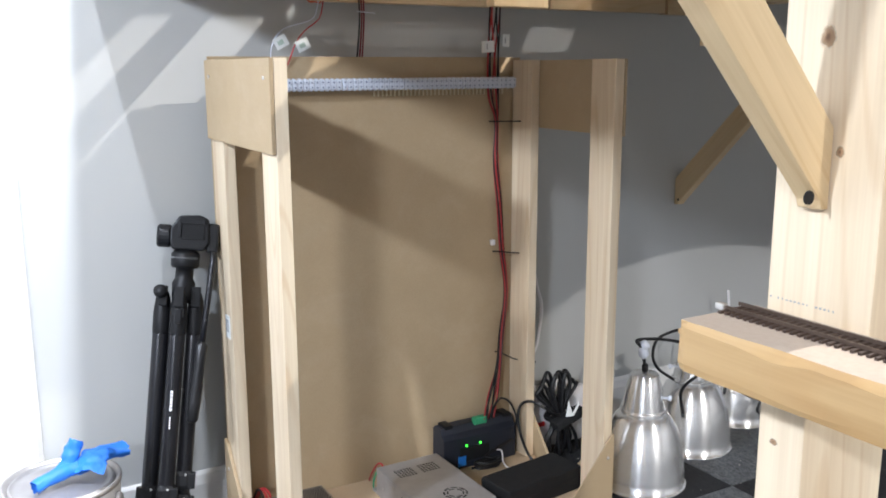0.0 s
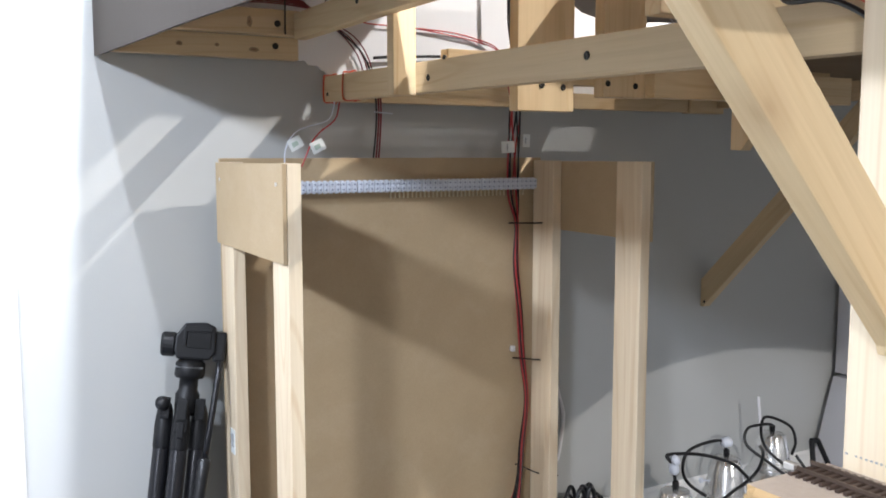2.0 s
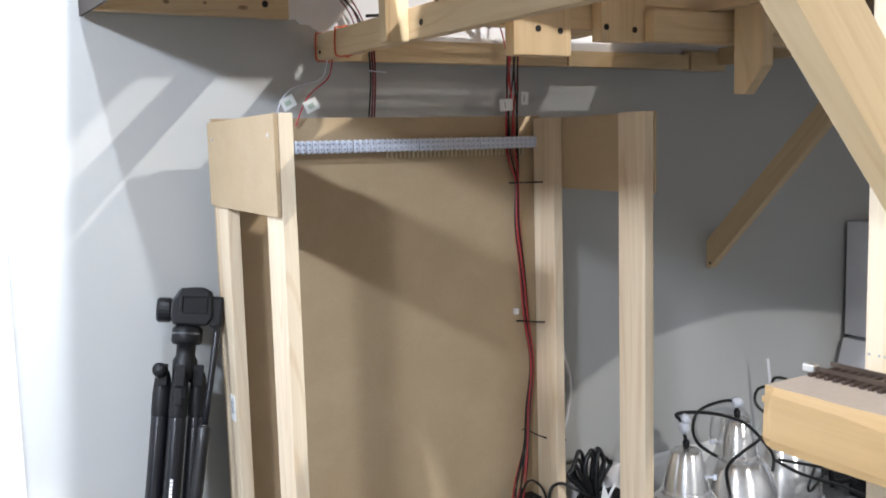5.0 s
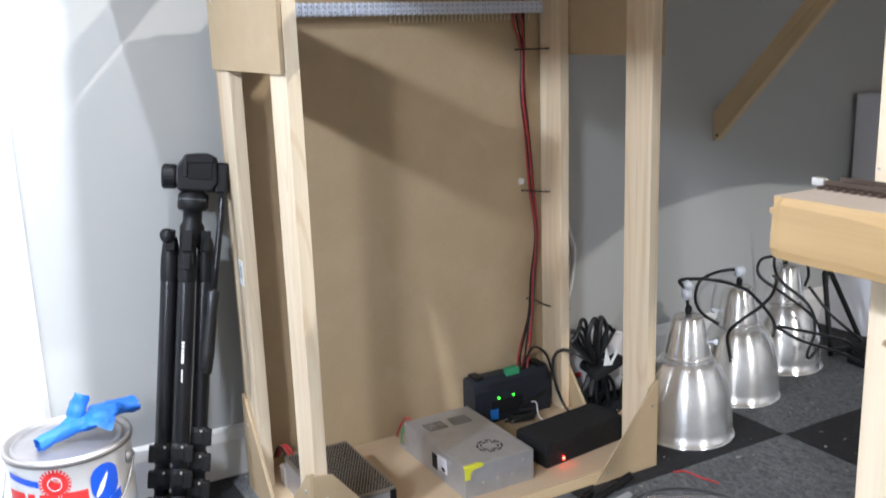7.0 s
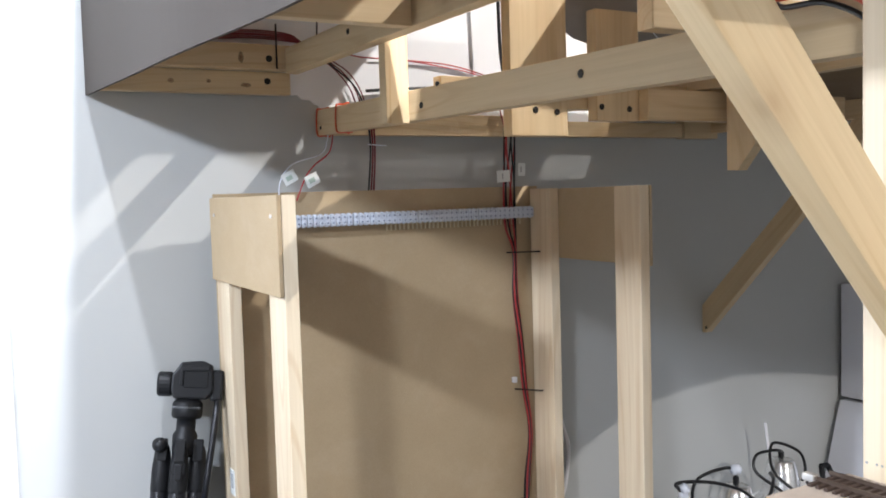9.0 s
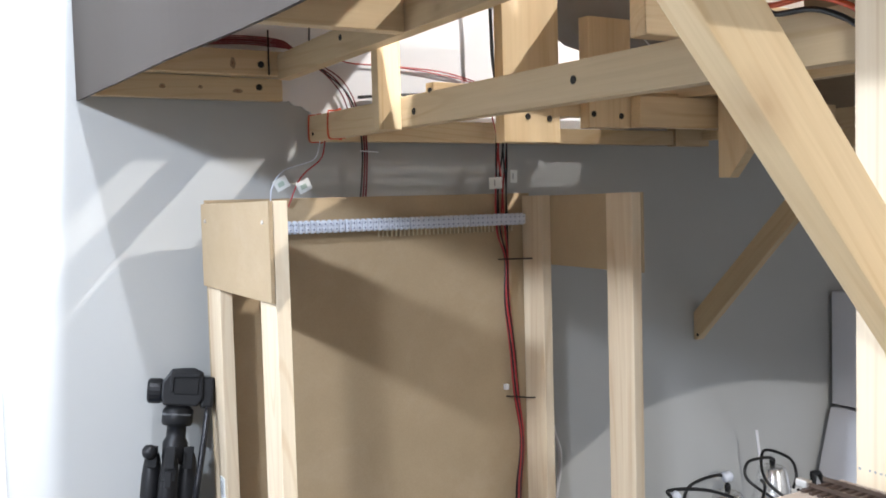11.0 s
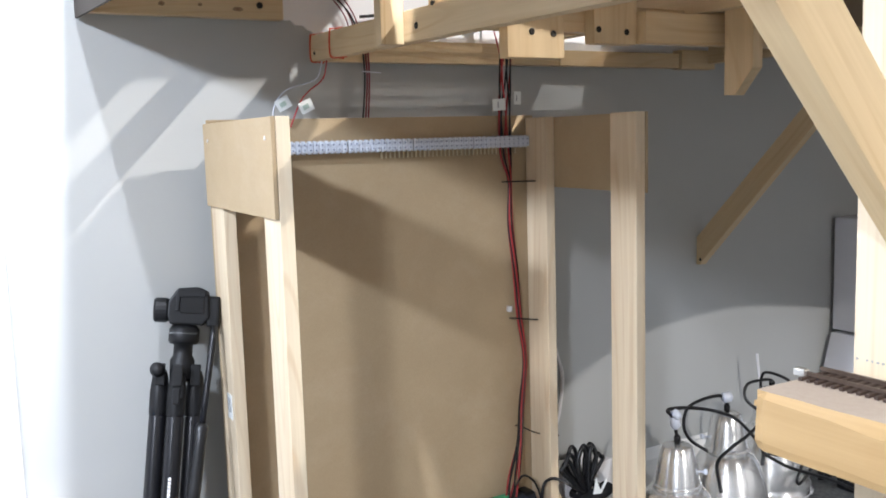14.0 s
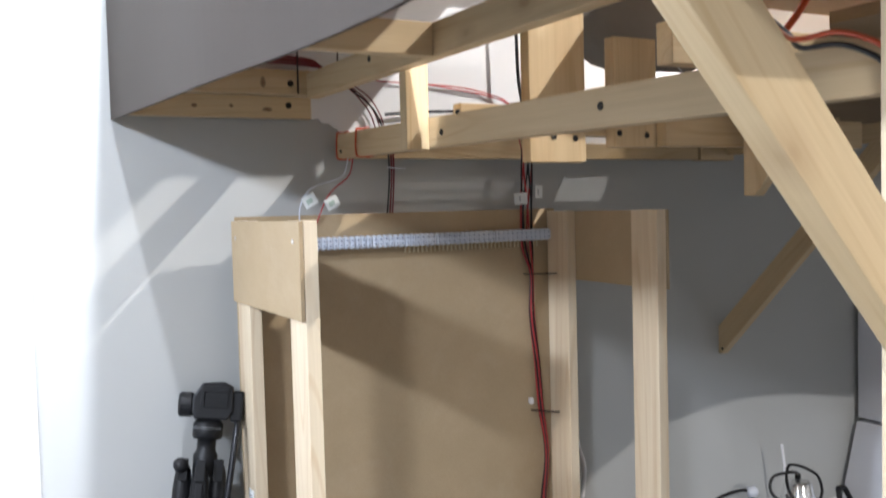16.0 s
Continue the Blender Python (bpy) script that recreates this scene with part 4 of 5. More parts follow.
for a, b, width, bend, twist, roll, flat in (
        ((-0.048, -0.024, -0.003), (0.02, 0.002, 0.004), 0.062, 0.004, 0.4, 5.8, 0.85),
        ((0.0, 0.0, 0.002), (0.08, 0.016, 0.012), 0.06, 0.004, -0.5, 4.4, 0.7),
        ((0.0, 0.006, 0.004), (0.02, 0.02, 0.042), 0.056, 0.0, 0.6, 4.6, 0.8),
        ((0.02, -0.026, -0.003), (0.046, 0.014, 0.01), 0.054, 0.004, 0.2, 2.4, 0.5)):
    part("tape_strip", tape_roll((CX + a[0] + 0.012, CY + a[1], CH + a[2]), (CX + b[0] + 0.012, CY + b[1], CH + b[2]), width, bend, twist, roll, flat), BLUE_TAPE, tape, "", True)

# ---- clamp lamps on the floor ----


def clamp_lamp(cx, cy, turn, label):
    ob = thing("clamp_lamp", (cx, cy, 0), label, "lamp", "reflector lamps by the wall")
    k = 1.19
    prof = [(0.0655, 0.0), (0.0685, 0.001), (0.0695, 0.003), (0.0675, 0.0045), (0.066, 0.005), (0.0655, 0.02), (0.0635, 0.045), (0.059, 0.069), (0.0515, 0.092), (0.043, 0.108), (0.034, 0.117)]
    inner = [(r - 0.0012, max(z - 0.0008, 0.0012)) for r, z in prof[::-1][:-3]]

    def turned(name, rows, seg, mat, label=""):
        return part(name, lathe([(r * k, z * k) for r, z in rows], (cx, cy, 0), seg), mat, ob, label, True)

    turned("reflector", prof + inner, 72, ALU)
    turned("collar", [(0.0335, 0.1165), (0.0347, 0.1175), (0.0347, 0.12), (0.0335, 0.121)], 48, ALU)
    turned("socket_cover", [(0.0325, 0.119), (0.032, 0.124), (0.027, 0.152), (0.0215, 0.174), (0.019, 0.176), (0, 0.177)], 48, ALU)
    turned("strain_relief", [(0.0045, 0.178), (0.005, 0.187), (0.0035, 0.19)], 14, BLACK)
    q = Vector((math.cos(turn), math.sin(turn), 0))
    c = Vector((cx, cy, 0.165))
    part("thumb_screw", lathe([(0.002, 0), (0.002, 0.011), (0.005, 0.0115), (0.005, 0.017), (0, 0.0175)], seg=12, m=along(c + q * 0.032, c + q * 0.1)), NYLON, ob, "", True)
    return ob


clamp_lamp(0.7, 0.064, radians(-45), "spun aluminium reflector lamp with dust marks, standing rim down")
clamp_lamp(0.9, 0.139, radians(150), "spun aluminium reflector lamp standing rim down on carpet")
clamp_lamp(1.095, 0.2, radians(20), "spun aluminium reflector lamp standing rim down on carpet")


def lamp_cord(pts, label="black flex of a reflector lamp"):
    c = thing("lamp_cord", pts[0], label, "cord", "black lamp cords")
    part("flex", tube(pts, 0.003, 8, 7), RUBBER, c, "", True)
    return c


c = lamp_cord([(0.7, 0.064, 0.222), (0.694, 0.064, 0.245), (0.684, 0.06, 0.262), (0.675, 0.06, 0.275), (0.712, 0.06, 0.272), (0.757, 0.06, 0.262), (0.798, 0.06, 0.248), (0.841, 0.06, 0.226), (0.878, 0.05, 0.185), (0.89, 0.046, 0.162), (0.885, 0.044, 0.14)])
part("cord_clip", lathe([(0.0055, 0), (0.0085, 0.005), (0.0085, 0.016), (0.006, 0.024)], seg=14, m=along((0.695, 0.062, 0.24), (0.685, 0.058, 0.27))), NYLON, c, "white plastic clip", True)
part("cord_clip", lathe([(0.004, 0), (0.009, 0.003), (0.009, 0.011), (0.004, 0.014)], seg=12, m=along((0.684, 0.058, 0.262), (0.7, 0.048, 0.275))), NYLON, c, "white plastic clip", True)
c = lamp_cord([(0.9, 0.139, 0.222), (0.895, 0.139, 0.236), (0.878, 0.138, 0.246), (0.827, 0.135, 0.247), (0.794, 0.135, 0.236), (0.786, 0.135, 0.206), (0.803, 0.135, 0.177), (0.83, 0.12, 0.155)])
part("cord_clip", lathe([(0.006, 0), (0.01, 0.003), (0.01, 0.016), (0.005, 0.02)], seg=12, m=along((0.885, 0.138, 0.24), (0.903, 0.13, 0.243))), NYLON, c, "white plastic clip", True)
lamp_cord([(0.735, 0.0, 0.14), (0.769, 0.04, 0.169), (0.814, 0.048, 0.187), (0.854, 0.05, 0.199), (0.89, 0.055, 0.215), (0.93, 0.08, 0.23), (0.98, 0.13, 0.22)])
lamp_cord([(1.095, 0.2, 0.222), (1.079, 0.19, 0.232), (1.051, 0.19, 0.236), (1.011, 0.19, 0.233), (1.0, 0.18, 0.205), (1.03, 0.14, 0.17), (1.075, 0.11, 0.125), (1.09, 0.1, 0.08), (1.06, 0.1, 0.05), (1.05, 0.1, 0.06), (1.075, 0.105, 0.1), (1.07, 0.12, 0.15), (1.039, 0.17, 0.2), (1.07, 0.2, 0.245), (1.133, 0.19, 0.222), (1.154, 0.19, 0.185), (1.132, 0.18, 0.164)])
lamp_cord([(1.132, 0.17, 0.165), (1.15, 0.13, 0.114), (1.19, 0.1, 0.07), (1.236, 0.11, 0.04), (1.3, 0.1, 0.006), (1.24, 0.08, 0.006), (1.19, 0.09, 0.03), (1.13, 0.07, 0.075), (1.04, 0.06, 0.11), (0.98, 0.06, 0.13), (0.92, 0.06, 0.15)])
lamp_cord([(0.9, 0.05, 0.155), (0.96, 0.05, 0.12), (1.03, 0.05, 0.09), (1.09, 0.05, 0.065), (1.16, 0.06, 0.03), (1.2, 0.05, 0.006), (1.28, 0.06, 0.006)])
spike = thing("white_rod", (1.13, 0.22, 0), "thin white plastic rod leaning on the wall", "rod")
part("rod", tube([(1.19, 0.285, 0.0), (1.155, 0.29, 0.255)], 0.0032, 8, 0), WHITE, spike)
bracket = thing("folded_stand", (1.25, 0.14, 0), "folded black metal stand lying by the lamps", "stand")
for a, b in (((1.2, 0.16, 0.006), (1.216, 0.2, 0.174)), ((1.216, 0.2, 0.174), (1.236, 0.2, 0.172)), ((1.236, 0.2, 0.172), (1.3, 0.16, 0.012)), ((1.14, 0.11, 0.045), (1.32, 0.12, 0.02))):
    part("bar", tube([a, b], 0.0055, 8, 0), BLACK, bracket)
part("clutch", box((1.2, 0.075, 0.0), (1.27, 0.125, 0.05), 0.008), BLACK_MATT, bracket)

# ---- coil of cable and white bag behind the stand ----
coil = thing("cable_coil", (0.69, 0.24, 0), "coiled bundle of black power cables held with a tie", "cable coil")
random.seed(21)
for k in range(8):
    f = (k - 3.5) / 3.5
    y = 0.232 + random.uniform(-0.012, 0.014)
    top, wd = 0.176 - 0.022 * f * f + random.uniform(-0.006, 0.004), random.uniform(0.010, 0.016)
    cx = 0.634 + 0.04 * f
    pts = [(0.637 + 0.03 * f, y + 0.01, 0.004), (0.637 + 0.034 * f, y, 0.035), (0.637 + 0.012 * f, y, 0.085), (cx - wd, y, 0.135), (cx - wd * 0.6, y, top - 0.008), (cx, y + 0.002, top), (cx + wd * 0.7, y + 0.004, top - 0.01), (cx + wd, y + 0.004, 0.135), (0.641 + 0.012 * f, y + 0.004, 0.085), (0.64 + 0.04 * f, y, 0.04), (0.64 + 0.046 * f, y - 0.006, 0.004)]
    part("loop", tube(pts, 0.0036, 8, 5), RUBBER, coil, "", True)
part("plug", box((-0.036, -0.013, -0.0095), (0.036, 0.013, 0.0095), 0.006, pose(0.644, 0.21, 0.084, 0, -18, 0)), BLACK_MATT, coil, "moulded black plug")
part("wrap", tube([(0.618, 0.222, 0.078), (0.637, 0.206, 0.083), (0.662, 0.222, 0.092), (0.655, 0.25, 0.092), (0.622, 0.25, 0.08), (0.618, 0.222, 0.078)], 0.006, 10), BLACK, coil)
part("paper_tie", prism([(0.628, 0.094), (0.634, 0.125), (0.644, 0.098), (0.658, 0.118), (0.66, 0.112), (0.646, 0.092)], 1, 0.196, 0.1975), PAPER, coil, "white paper tie")
bag = thing("plastic_bag", (0.68, 0.3, 0), "crumpled white plastic packaging against the baseboard", "bag")
bm = bmesh.new()
add_box(bm, (0.612, 0.272, 0.0), (0.735, 0.328, 0.115), 0.006)
bmesh.ops.subdivide_edges(bm, edges=bm.edges[:], cuts=5, use_grid_fill=True)
for v in bm.verts:
    n = noise.noise_vector(v.co * 38)
    v.co += Vector((n.x * 0.009, n.y * 0.008, n.z * 0.006 if v.co.z > 0.01 else 0))
    v.co.z = max(v.co.z, 0.0005)
part("bag_body", bm, WHITE, bag, "", True)
part("red_patch", box((0.612, 0.262, 0.052), (0.628, 0.268, 0.06), 0.001), RED_INK, bag)

# ---- layout benchwork over the stand ----
bench = thing("layout_benchwork", (0.17, -0.2, 0.85), "open pine framework of a model railway layout on the wall", "benchwork")


def board(name, lo, hi, axis, label=""):
    return part(name, box(lo, hi, 0.0012), PINE[axis], bench, label)


# wall ledgers
board("ledger", (-0.155, WY - 0.024, 0.918), (0.137, WY - 0.005, 0.952), 0)
board("ledger", (-0.155, WY - 0.05, 0.9525), (0.132, WY - 0.024, 0.989), 0)
board("ledger", (0.19, WY - 0.024, 0.857), (0.66, WY - 0.005, 0.893), 0)
board("ledger", (0.662, WY - 0.026, 0.857), (0.955, WY - 0.005, 0.885), 0)
board("spacer_block", (0.958, WY - 0.03, 0.855), (1.05, WY - 0.005, 0.892), 0)
for sx, sz in ((0.095, 0.968), (0.1, 0.938)):
    screw(bench, (sx, WY - (0.05 if sz > 0.95 else 0.024), sz), (0, -1, 0), SCREW, 0.005)
screw(bench, (0.535, WY - 0.024, 0.872), (0, -1, 0), SCREW, 0.0045)
# joists that run out from the wall
board("joist", (0.12, -0.85, 0.946), (0.139, WY - 0.052, 0.984), 1)
part("rail", prism([(-0.9, 0.838), (0.31, 0.855), (0.31, 0.894), (-0.9, 0.875)], 0, 0.172, 0.191, 0.0012), PINE[1], bench, "pine rail running out from the wall")
board("cleat", (0.1395, -0.004, 0.848), (0.1715, 0.014, 0.972), 2)
for sy, sz in ((-0.035, 0.868), (-0.345, 0.866)):
    screw(bench, (0.172, sy, sz), (-1, 0, 0), SCREW, 0.0042)
screw(bench, (0.12, 0.06, 0.97), (-1, 0, 0), SCREW, 0.004)
screw(bench, (0.172, 0.29, 0.866), (-1, 0, 0), SCREW, 0.003)
screw(bench, (0.172, -0.075, 0.889), (-1, 0, 0), SCREW, 0.003)
board("cross_piece", (-0.115, -0.115, 0.946), (0.1195, -0.097, 0.984), 0)
# vertical risers on a cross beam
board("riser", (0.281, -0.07, 0.829), (0.369, -0.051, 1.12), 2)
board("riser", (0.418, -0.07, 0.85), (0.492, -0.0505, 0.997), 2)
for sx, sz in ((0.318, 0.862), (0.352, 0.86), (0.426, 0.868), (0.474, 0.866)):
    screw(bench, (sx, -0.07, sz), (0, -1, 0), SCREW, 0.0042)
board("cross_beam", (0.1915, -0.05, 0.866), (0.9, -0.031, 0.903), 0)
board("cross_beam", (0.49, -0.09, 0.85), (0.9, -0.071, 0.892), 0)
part("stub_post", prism([(-0.106, 0.78), (-0.125, 0.779), (-0.156, 0.815), (-0.156, 0.934), (-0.106, 0.934)], 0, 0.62, 0.639, 0.0008), PINE[2], bench)
board("joist", (0.6, -0.85, 0.895), (0.619, WY - 0.03, 0.93), 1)
board("joist", (1.03, -0.62, 0.866), (1.049, WY - 0.03, 0.9), 1)
board("cross_beam", (0.192, -0.42, 0.896), (2.0, -0.4, 0.934), 0)
board("spacer_block", (0.641, -0.15, 0.858), (0.72, -0.128, 0.895), 0)
# far brace from the wall up to a joist
fb = prism([(WY - 0.001, 0.455), (WY - 0.001, 0.512), (-0.009, 0.866), (-0.063, 0.866), (0.33, 0.461), (0.335, 0.455)], 0, 1.03, 1.049, 0.001)
grain_along(part("brace", fb, PINE[2], bench, "diagonal pine brace screwed to the grey wall"), (0, WY, 0.48), (0, -0.04, 0.866))
screw(bench, (1.03, WY - 0.012, 0.466), (-1, 0, 0), SCREW, 0.003)
# plywood decking above, its sheets added mostly out of view to block lamps
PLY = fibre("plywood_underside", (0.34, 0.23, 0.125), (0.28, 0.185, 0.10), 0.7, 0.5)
part("deck", prism([(-0.09, -1.01), (-0.09, -0.5), (0.115, -0.45), (0.355, -0.45), (0.355, -1.01)], 2, 0.9855, 0.996), PLY, bench, "plywood subroadbed deck, added to block lamp light")
part("deck", prism([(0.36, -0.45), (0.56, -0.3), (0.62, 0.05), (0.68, 0.215), (0.806, 0.215), (0.8, 0.26), (0.8, WY - 0.006), (2.2, WY - 0.006), (2.2, -0.98), (1.7, -0.95), (1.4, -0.895), (1.268, -0.852), (1.142, -0.813), (1.057, -0.8), (0.97, -0.81), (0.9, -0.828), (0.82, -0.872), (0.757, -0.936), (0.715, -1.0), (0.68, -1.15), (0.665, -1.4), (0.36, -1.4)], 2, 0.936, 0.948), PLY, bench, "plywood subroadbed deck, added to block lamp light")
part("deck", box((0.625, 0.2155, 0.936), (0.7, WY - 0.006, 0.948), 0), PLY, bench, "plywood subroadbed deck, added to block lamp light")
part("deck", prism([(0.55, -0.4), (0.55, -0.18), (0.43, -0.17), (0.43, -0.02), (0.6, -0.04), (1.3, -0.04), (1.3, -0.4)], 2, 1.066, 1.077), PLY, bench, "plywood subroadbed deck, added to block lamp light")
# unseen sheets at 1.3; their gaps let lamp light onto cleat and riser
part("deck", box((-0.15, 0.16, 1.3), (1.4, WY - 0.006, 1.312), 0.001), PLY, bench, "plywood subroadbed deck, added to block lamp light")
for sheet in ([(-0.15, -0.75), (0.405, -0.75), (0.405, -0.175), (-0.15, -0.175)], [(-0.15, -0.174), (0.08, -0.174), (0.08, -0.131), (-0.15, -0.131)],
              [(0.115, -0.174), (0.2, -0.174), (0.225, -0.131), (0.115, -0.131)], [(0.208, -0.174), (0.405, -0.174), (0.405, -0.131), (0.285, -0.131)],
              [(-0.15, -0.13), (0.405, -0.13), (0.405, 0.1595), (-0.15, 0.1595)]):
    part("deck", prism(sheet, 2, 1.3, 1.312), PLY, bench, "plywood subroadbed deck, added to block lamp light")
part("deck", box((0.4055, -0.03, 1.3), (0.56, 0.1595, 1.312), 0.001), PLY, bench, "plywood subroadbed deck, added to block lamp light")
part("deck", box((0.27, -0.04, 1.066), (0.428, 0.065, 1.077), 0.001), PLY, bench, "plywood subroadbed deck, added to block lamp light")
part("deck", box((0.385, -0.088, 1.066), (0.4295, -0.0405, 1.077), 0.001), PLY, bench, "plywood subroadbed deck, added to block lamp light")
# unseen boards added along the open front edge to block the front lamp
edge = [(0.36, -1.39), (0.655, -1.385), (0.675, -1.14), (0.72, -0.985), (0.77, -0.92), (0.83, -0.86), (0.91, -0.815), (0.98, -0.798), (1.06, -0.788), (1.14, -0.8), (1.268, -0.84), (1.4, -0.883), (1.7, -0.938), (2.2, -0.968)]
part("backdrop_board", prism(edge + [(x - 0.006, y + 0.008) for x, y in edge[::-1]], 2, 0.949, 1.56), FASCIA, bench, "unseen grey board added to block light over the front")
part("backdrop_board", box((-0.09, -1.01, 0.997), (0.3595, -0.998, 1.4), 0.001), FASCIA, bench, "unseen grey board added to block light over the front")
# front leg with its brace
board("leg", (0.109, -0.758, 0.5525), (0.128, -0.679, 0.944), 2, "stout bright pine leg with knots").data.materials[0] = PALE_PINE
board("leg", (0.09, -0.731, 0.0), (0.178, -0.695, 0.5522), 2, "lower pine leg under the plank").data.materials[0] = PALE_PINE
br = prism([(0.108, 0.660), (0.108, 0.712), (-0.125, 0.962), (-0.177, 0.962), (0.1, 0.666), (0.102, 0.660)], 1, -0.722, -0.703, 0.001)
grain_along(part("brace", br, PINE[2], bench, "diagonal pine brace under the overhang"), (0.105, 0, 0.685), (-0.15, 0, 0.962))
m = along((0.089, -0.722, 0.669), (0.089, -1.722, 0.669))
part("screw_hole", lathe([(0.0046, -0.001), (0.0046, 0.0003), (0, 0.0004)], seg=16, m=m), DARK_HOLE, bench)
knot_disc = bmesh.new()
bmesh.ops.create_circle(knot_disc, cap_ends=True, radius=1.0, segments=24)
knot_disc.transform(Matrix.Rotation(radians(-90), 4, "Y"))
knot_mesh = mesh_of("knot", knot_disc, KNOT)
for kx, ky, kz, ka, kb in ((0.1086, -0.712, 0.768, 0.0085, 0.0105), (0.1086, -0.727, 0.697, 0.0045, 0.0055), (0.0896, -0.708, 0.5, 0.005, 0.0035)):
    ob = new("knot", knot_mesh)
    ob.parent = bench
    ob.location = (Vector((kx, ky, kz)) - ORIGIN[bench.name]) * U
    ob.scale = (0.01, ka * U, kb * U)
for kx, ky, kz, ka, kb in ((-0.045, WY - 0.0244, 0.934, 0.007, 0.005), (0.01, WY - 0.0244, 0.935, 0.005, 0.004), (0.052, WY - 0.0504, 0.968, 0.006, 0.012), (0.066, WY - 0.0244, 0.931, 0.012, 0.005)):
    ob = new("knot", knot_mesh)
    ob.parent = bench
    ob.location = (Vector((kx, ky, kz)) - ORIGIN[bench.name]) * U
    ob.rotation_euler = (0, 0, radians(90))
    ob.scale = (0.01, ka * U, kb * U)
random.seed(14)
for k in range(16):
    y = -0.681 - 0.05 * k / 15
    if random.random() < 0.8:
        part("printed_mark", box((0.1087, y - 0.0008 - 0.001 * random.random(), 0.5935), (0.1092, y, 0.5945 + 0.0004 * random.random()), 0), GREY_PEN, bench)
# grey fascia that curves out from the wall
outline = [(-0.155, WY - 0.005), (-0.146, 0.22), (-0.136, 0.1), (-0.124, -0.07), (-0.11, -0.2), (-0.101, -0.3), (-0.097, -0.4), (-0.098, -0.5), (-0.108, -0.62), (-0.125, -0.74), (-0.15, -0.86)]
line = [p for p in smooth_path([(x, y, 0) for x, y in outline], 6)]
bm = bmesh.new()
rows = []
# upper height to 1.4 is added out of view to block lamp light
for p in line:
    rows.append([bm.verts.new((p.x, p.y, 0.911)), bm.verts.new((p.x, p.y, 1.4)), bm.verts.new((p.x - 0.004, p.y, 1.4)), bm.verts.new((p.x - 0.004, p.y, 0.911))])
for r, q in zip(rows, rows[1:]):
    for k in range(4):
        bm.faces.new((r[k], r[(k + 1) % 4], q[(k + 1) % 4], q[k]))
bm.faces.new(rows[0][::-1])
bm.faces.new(rows[-1])
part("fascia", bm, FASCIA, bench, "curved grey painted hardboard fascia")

# plaster scenery shell hanging through the deck
shell = bmesh.new()
bmesh.ops.create_uvsphere(shell, u_segments=36, v_segments=18, radius=1.0)
for v in shell.verts:
    n = noise.noise(v.co * 2.2)
    v.co = Vector((0.57 + v.co.x * 0.158 * (1 + 0.1 * n), 0.03 + v.co.y * 0.07 * (1 + 0.12 * n), 1.036 + max(v.co.z, -0.88) * 0.07 * (1 + 0.15 * n)))
solid("plaster_shell", shell, PLASTER, "rough grey plaster scenery shell under the deck", "scenery", smooth=True)

string = thing("string", (0.53, -0.01, 1.02), "thin white string stretched down from the plaster shell", "string")
part("string", tube([(0.515, -0.012, 1.02), (0.55, -0.03, 0.985), (0.59, -0.04, 0.945)], 0.0008, 6, 0), NYLON, string)
# Unseen mesh, added so that its shadow makes the lattice on the wall
cloth = bmesh.new()
for k in range(9):
    add_box(cloth, (0.36, 0.09 + 0.013 * k, 1.0600), (0.7, 0.0926 + 0.013 * k, 1.0615), 0)
for k in range(23):
    add_box(cloth, (0.365 + 0.0148 * k, 0.085, 1.0615), (0.3681 + 0.0148 * k, 0.2, 1.063), 0)
solid("wire_mesh", cloth, STEEL, "unseen square steel mesh added to cast a lattice shadow", "wire mesh")

# Unseen gauze, added only to dim the lamp light that reaches the wall
gauze = []
faces = []


def thread(lo, hi):
    n = len(gauze)
    gauze.extend([(x * U, y * U, z * U) for z in (lo[2], hi[2]) for x, y in ((lo[0], lo[1]), (hi[0], lo[1]), (hi[0], hi[1]), (lo[0], hi[1]))])
    faces.extend([tuple(n + q for q in f) for f in ((3, 2, 1, 0), (4, 5, 6, 7), (0, 1, 5, 4), (1, 2, 6, 5), (2, 3, 7, 6), (3, 0, 4, 7))])


for k in range(41):
    thread((0.36, 0.085 + 0.003 * k, 1.0632), (0.7, 0.0863 + 0.003 * k, 1.0636))
    thread((0.7, 0.085 + 0.003 * k, 1.0632), (0.93, 0.0863 + 0.003 * k, 1.0636))
for k in range(191):
    thread((0.36 + 0.003 * k, 0.085, 1.0637), (0.36 + 0.003 * k + 0.0013, 0.206, 1.0641))
gauze_mesh = bpy.data.meshes.new("plaster_cloth")
gauze_mesh.from_pydata(gauze, [], faces)
gauze_mesh.materials.append(PAPER)
tagged(new("plaster_cloth", gauze_mesh), "unseen open gauze added to dim light through the mesh", "gauze")


def wires(name, label, lines):
    t = thing(name, lines[0][0][0], label, "wires")
    for pts, r, mat, kind in lines:
        part(kind, tube(pts, r, 7, 6), mat, t, "", True)
    return t


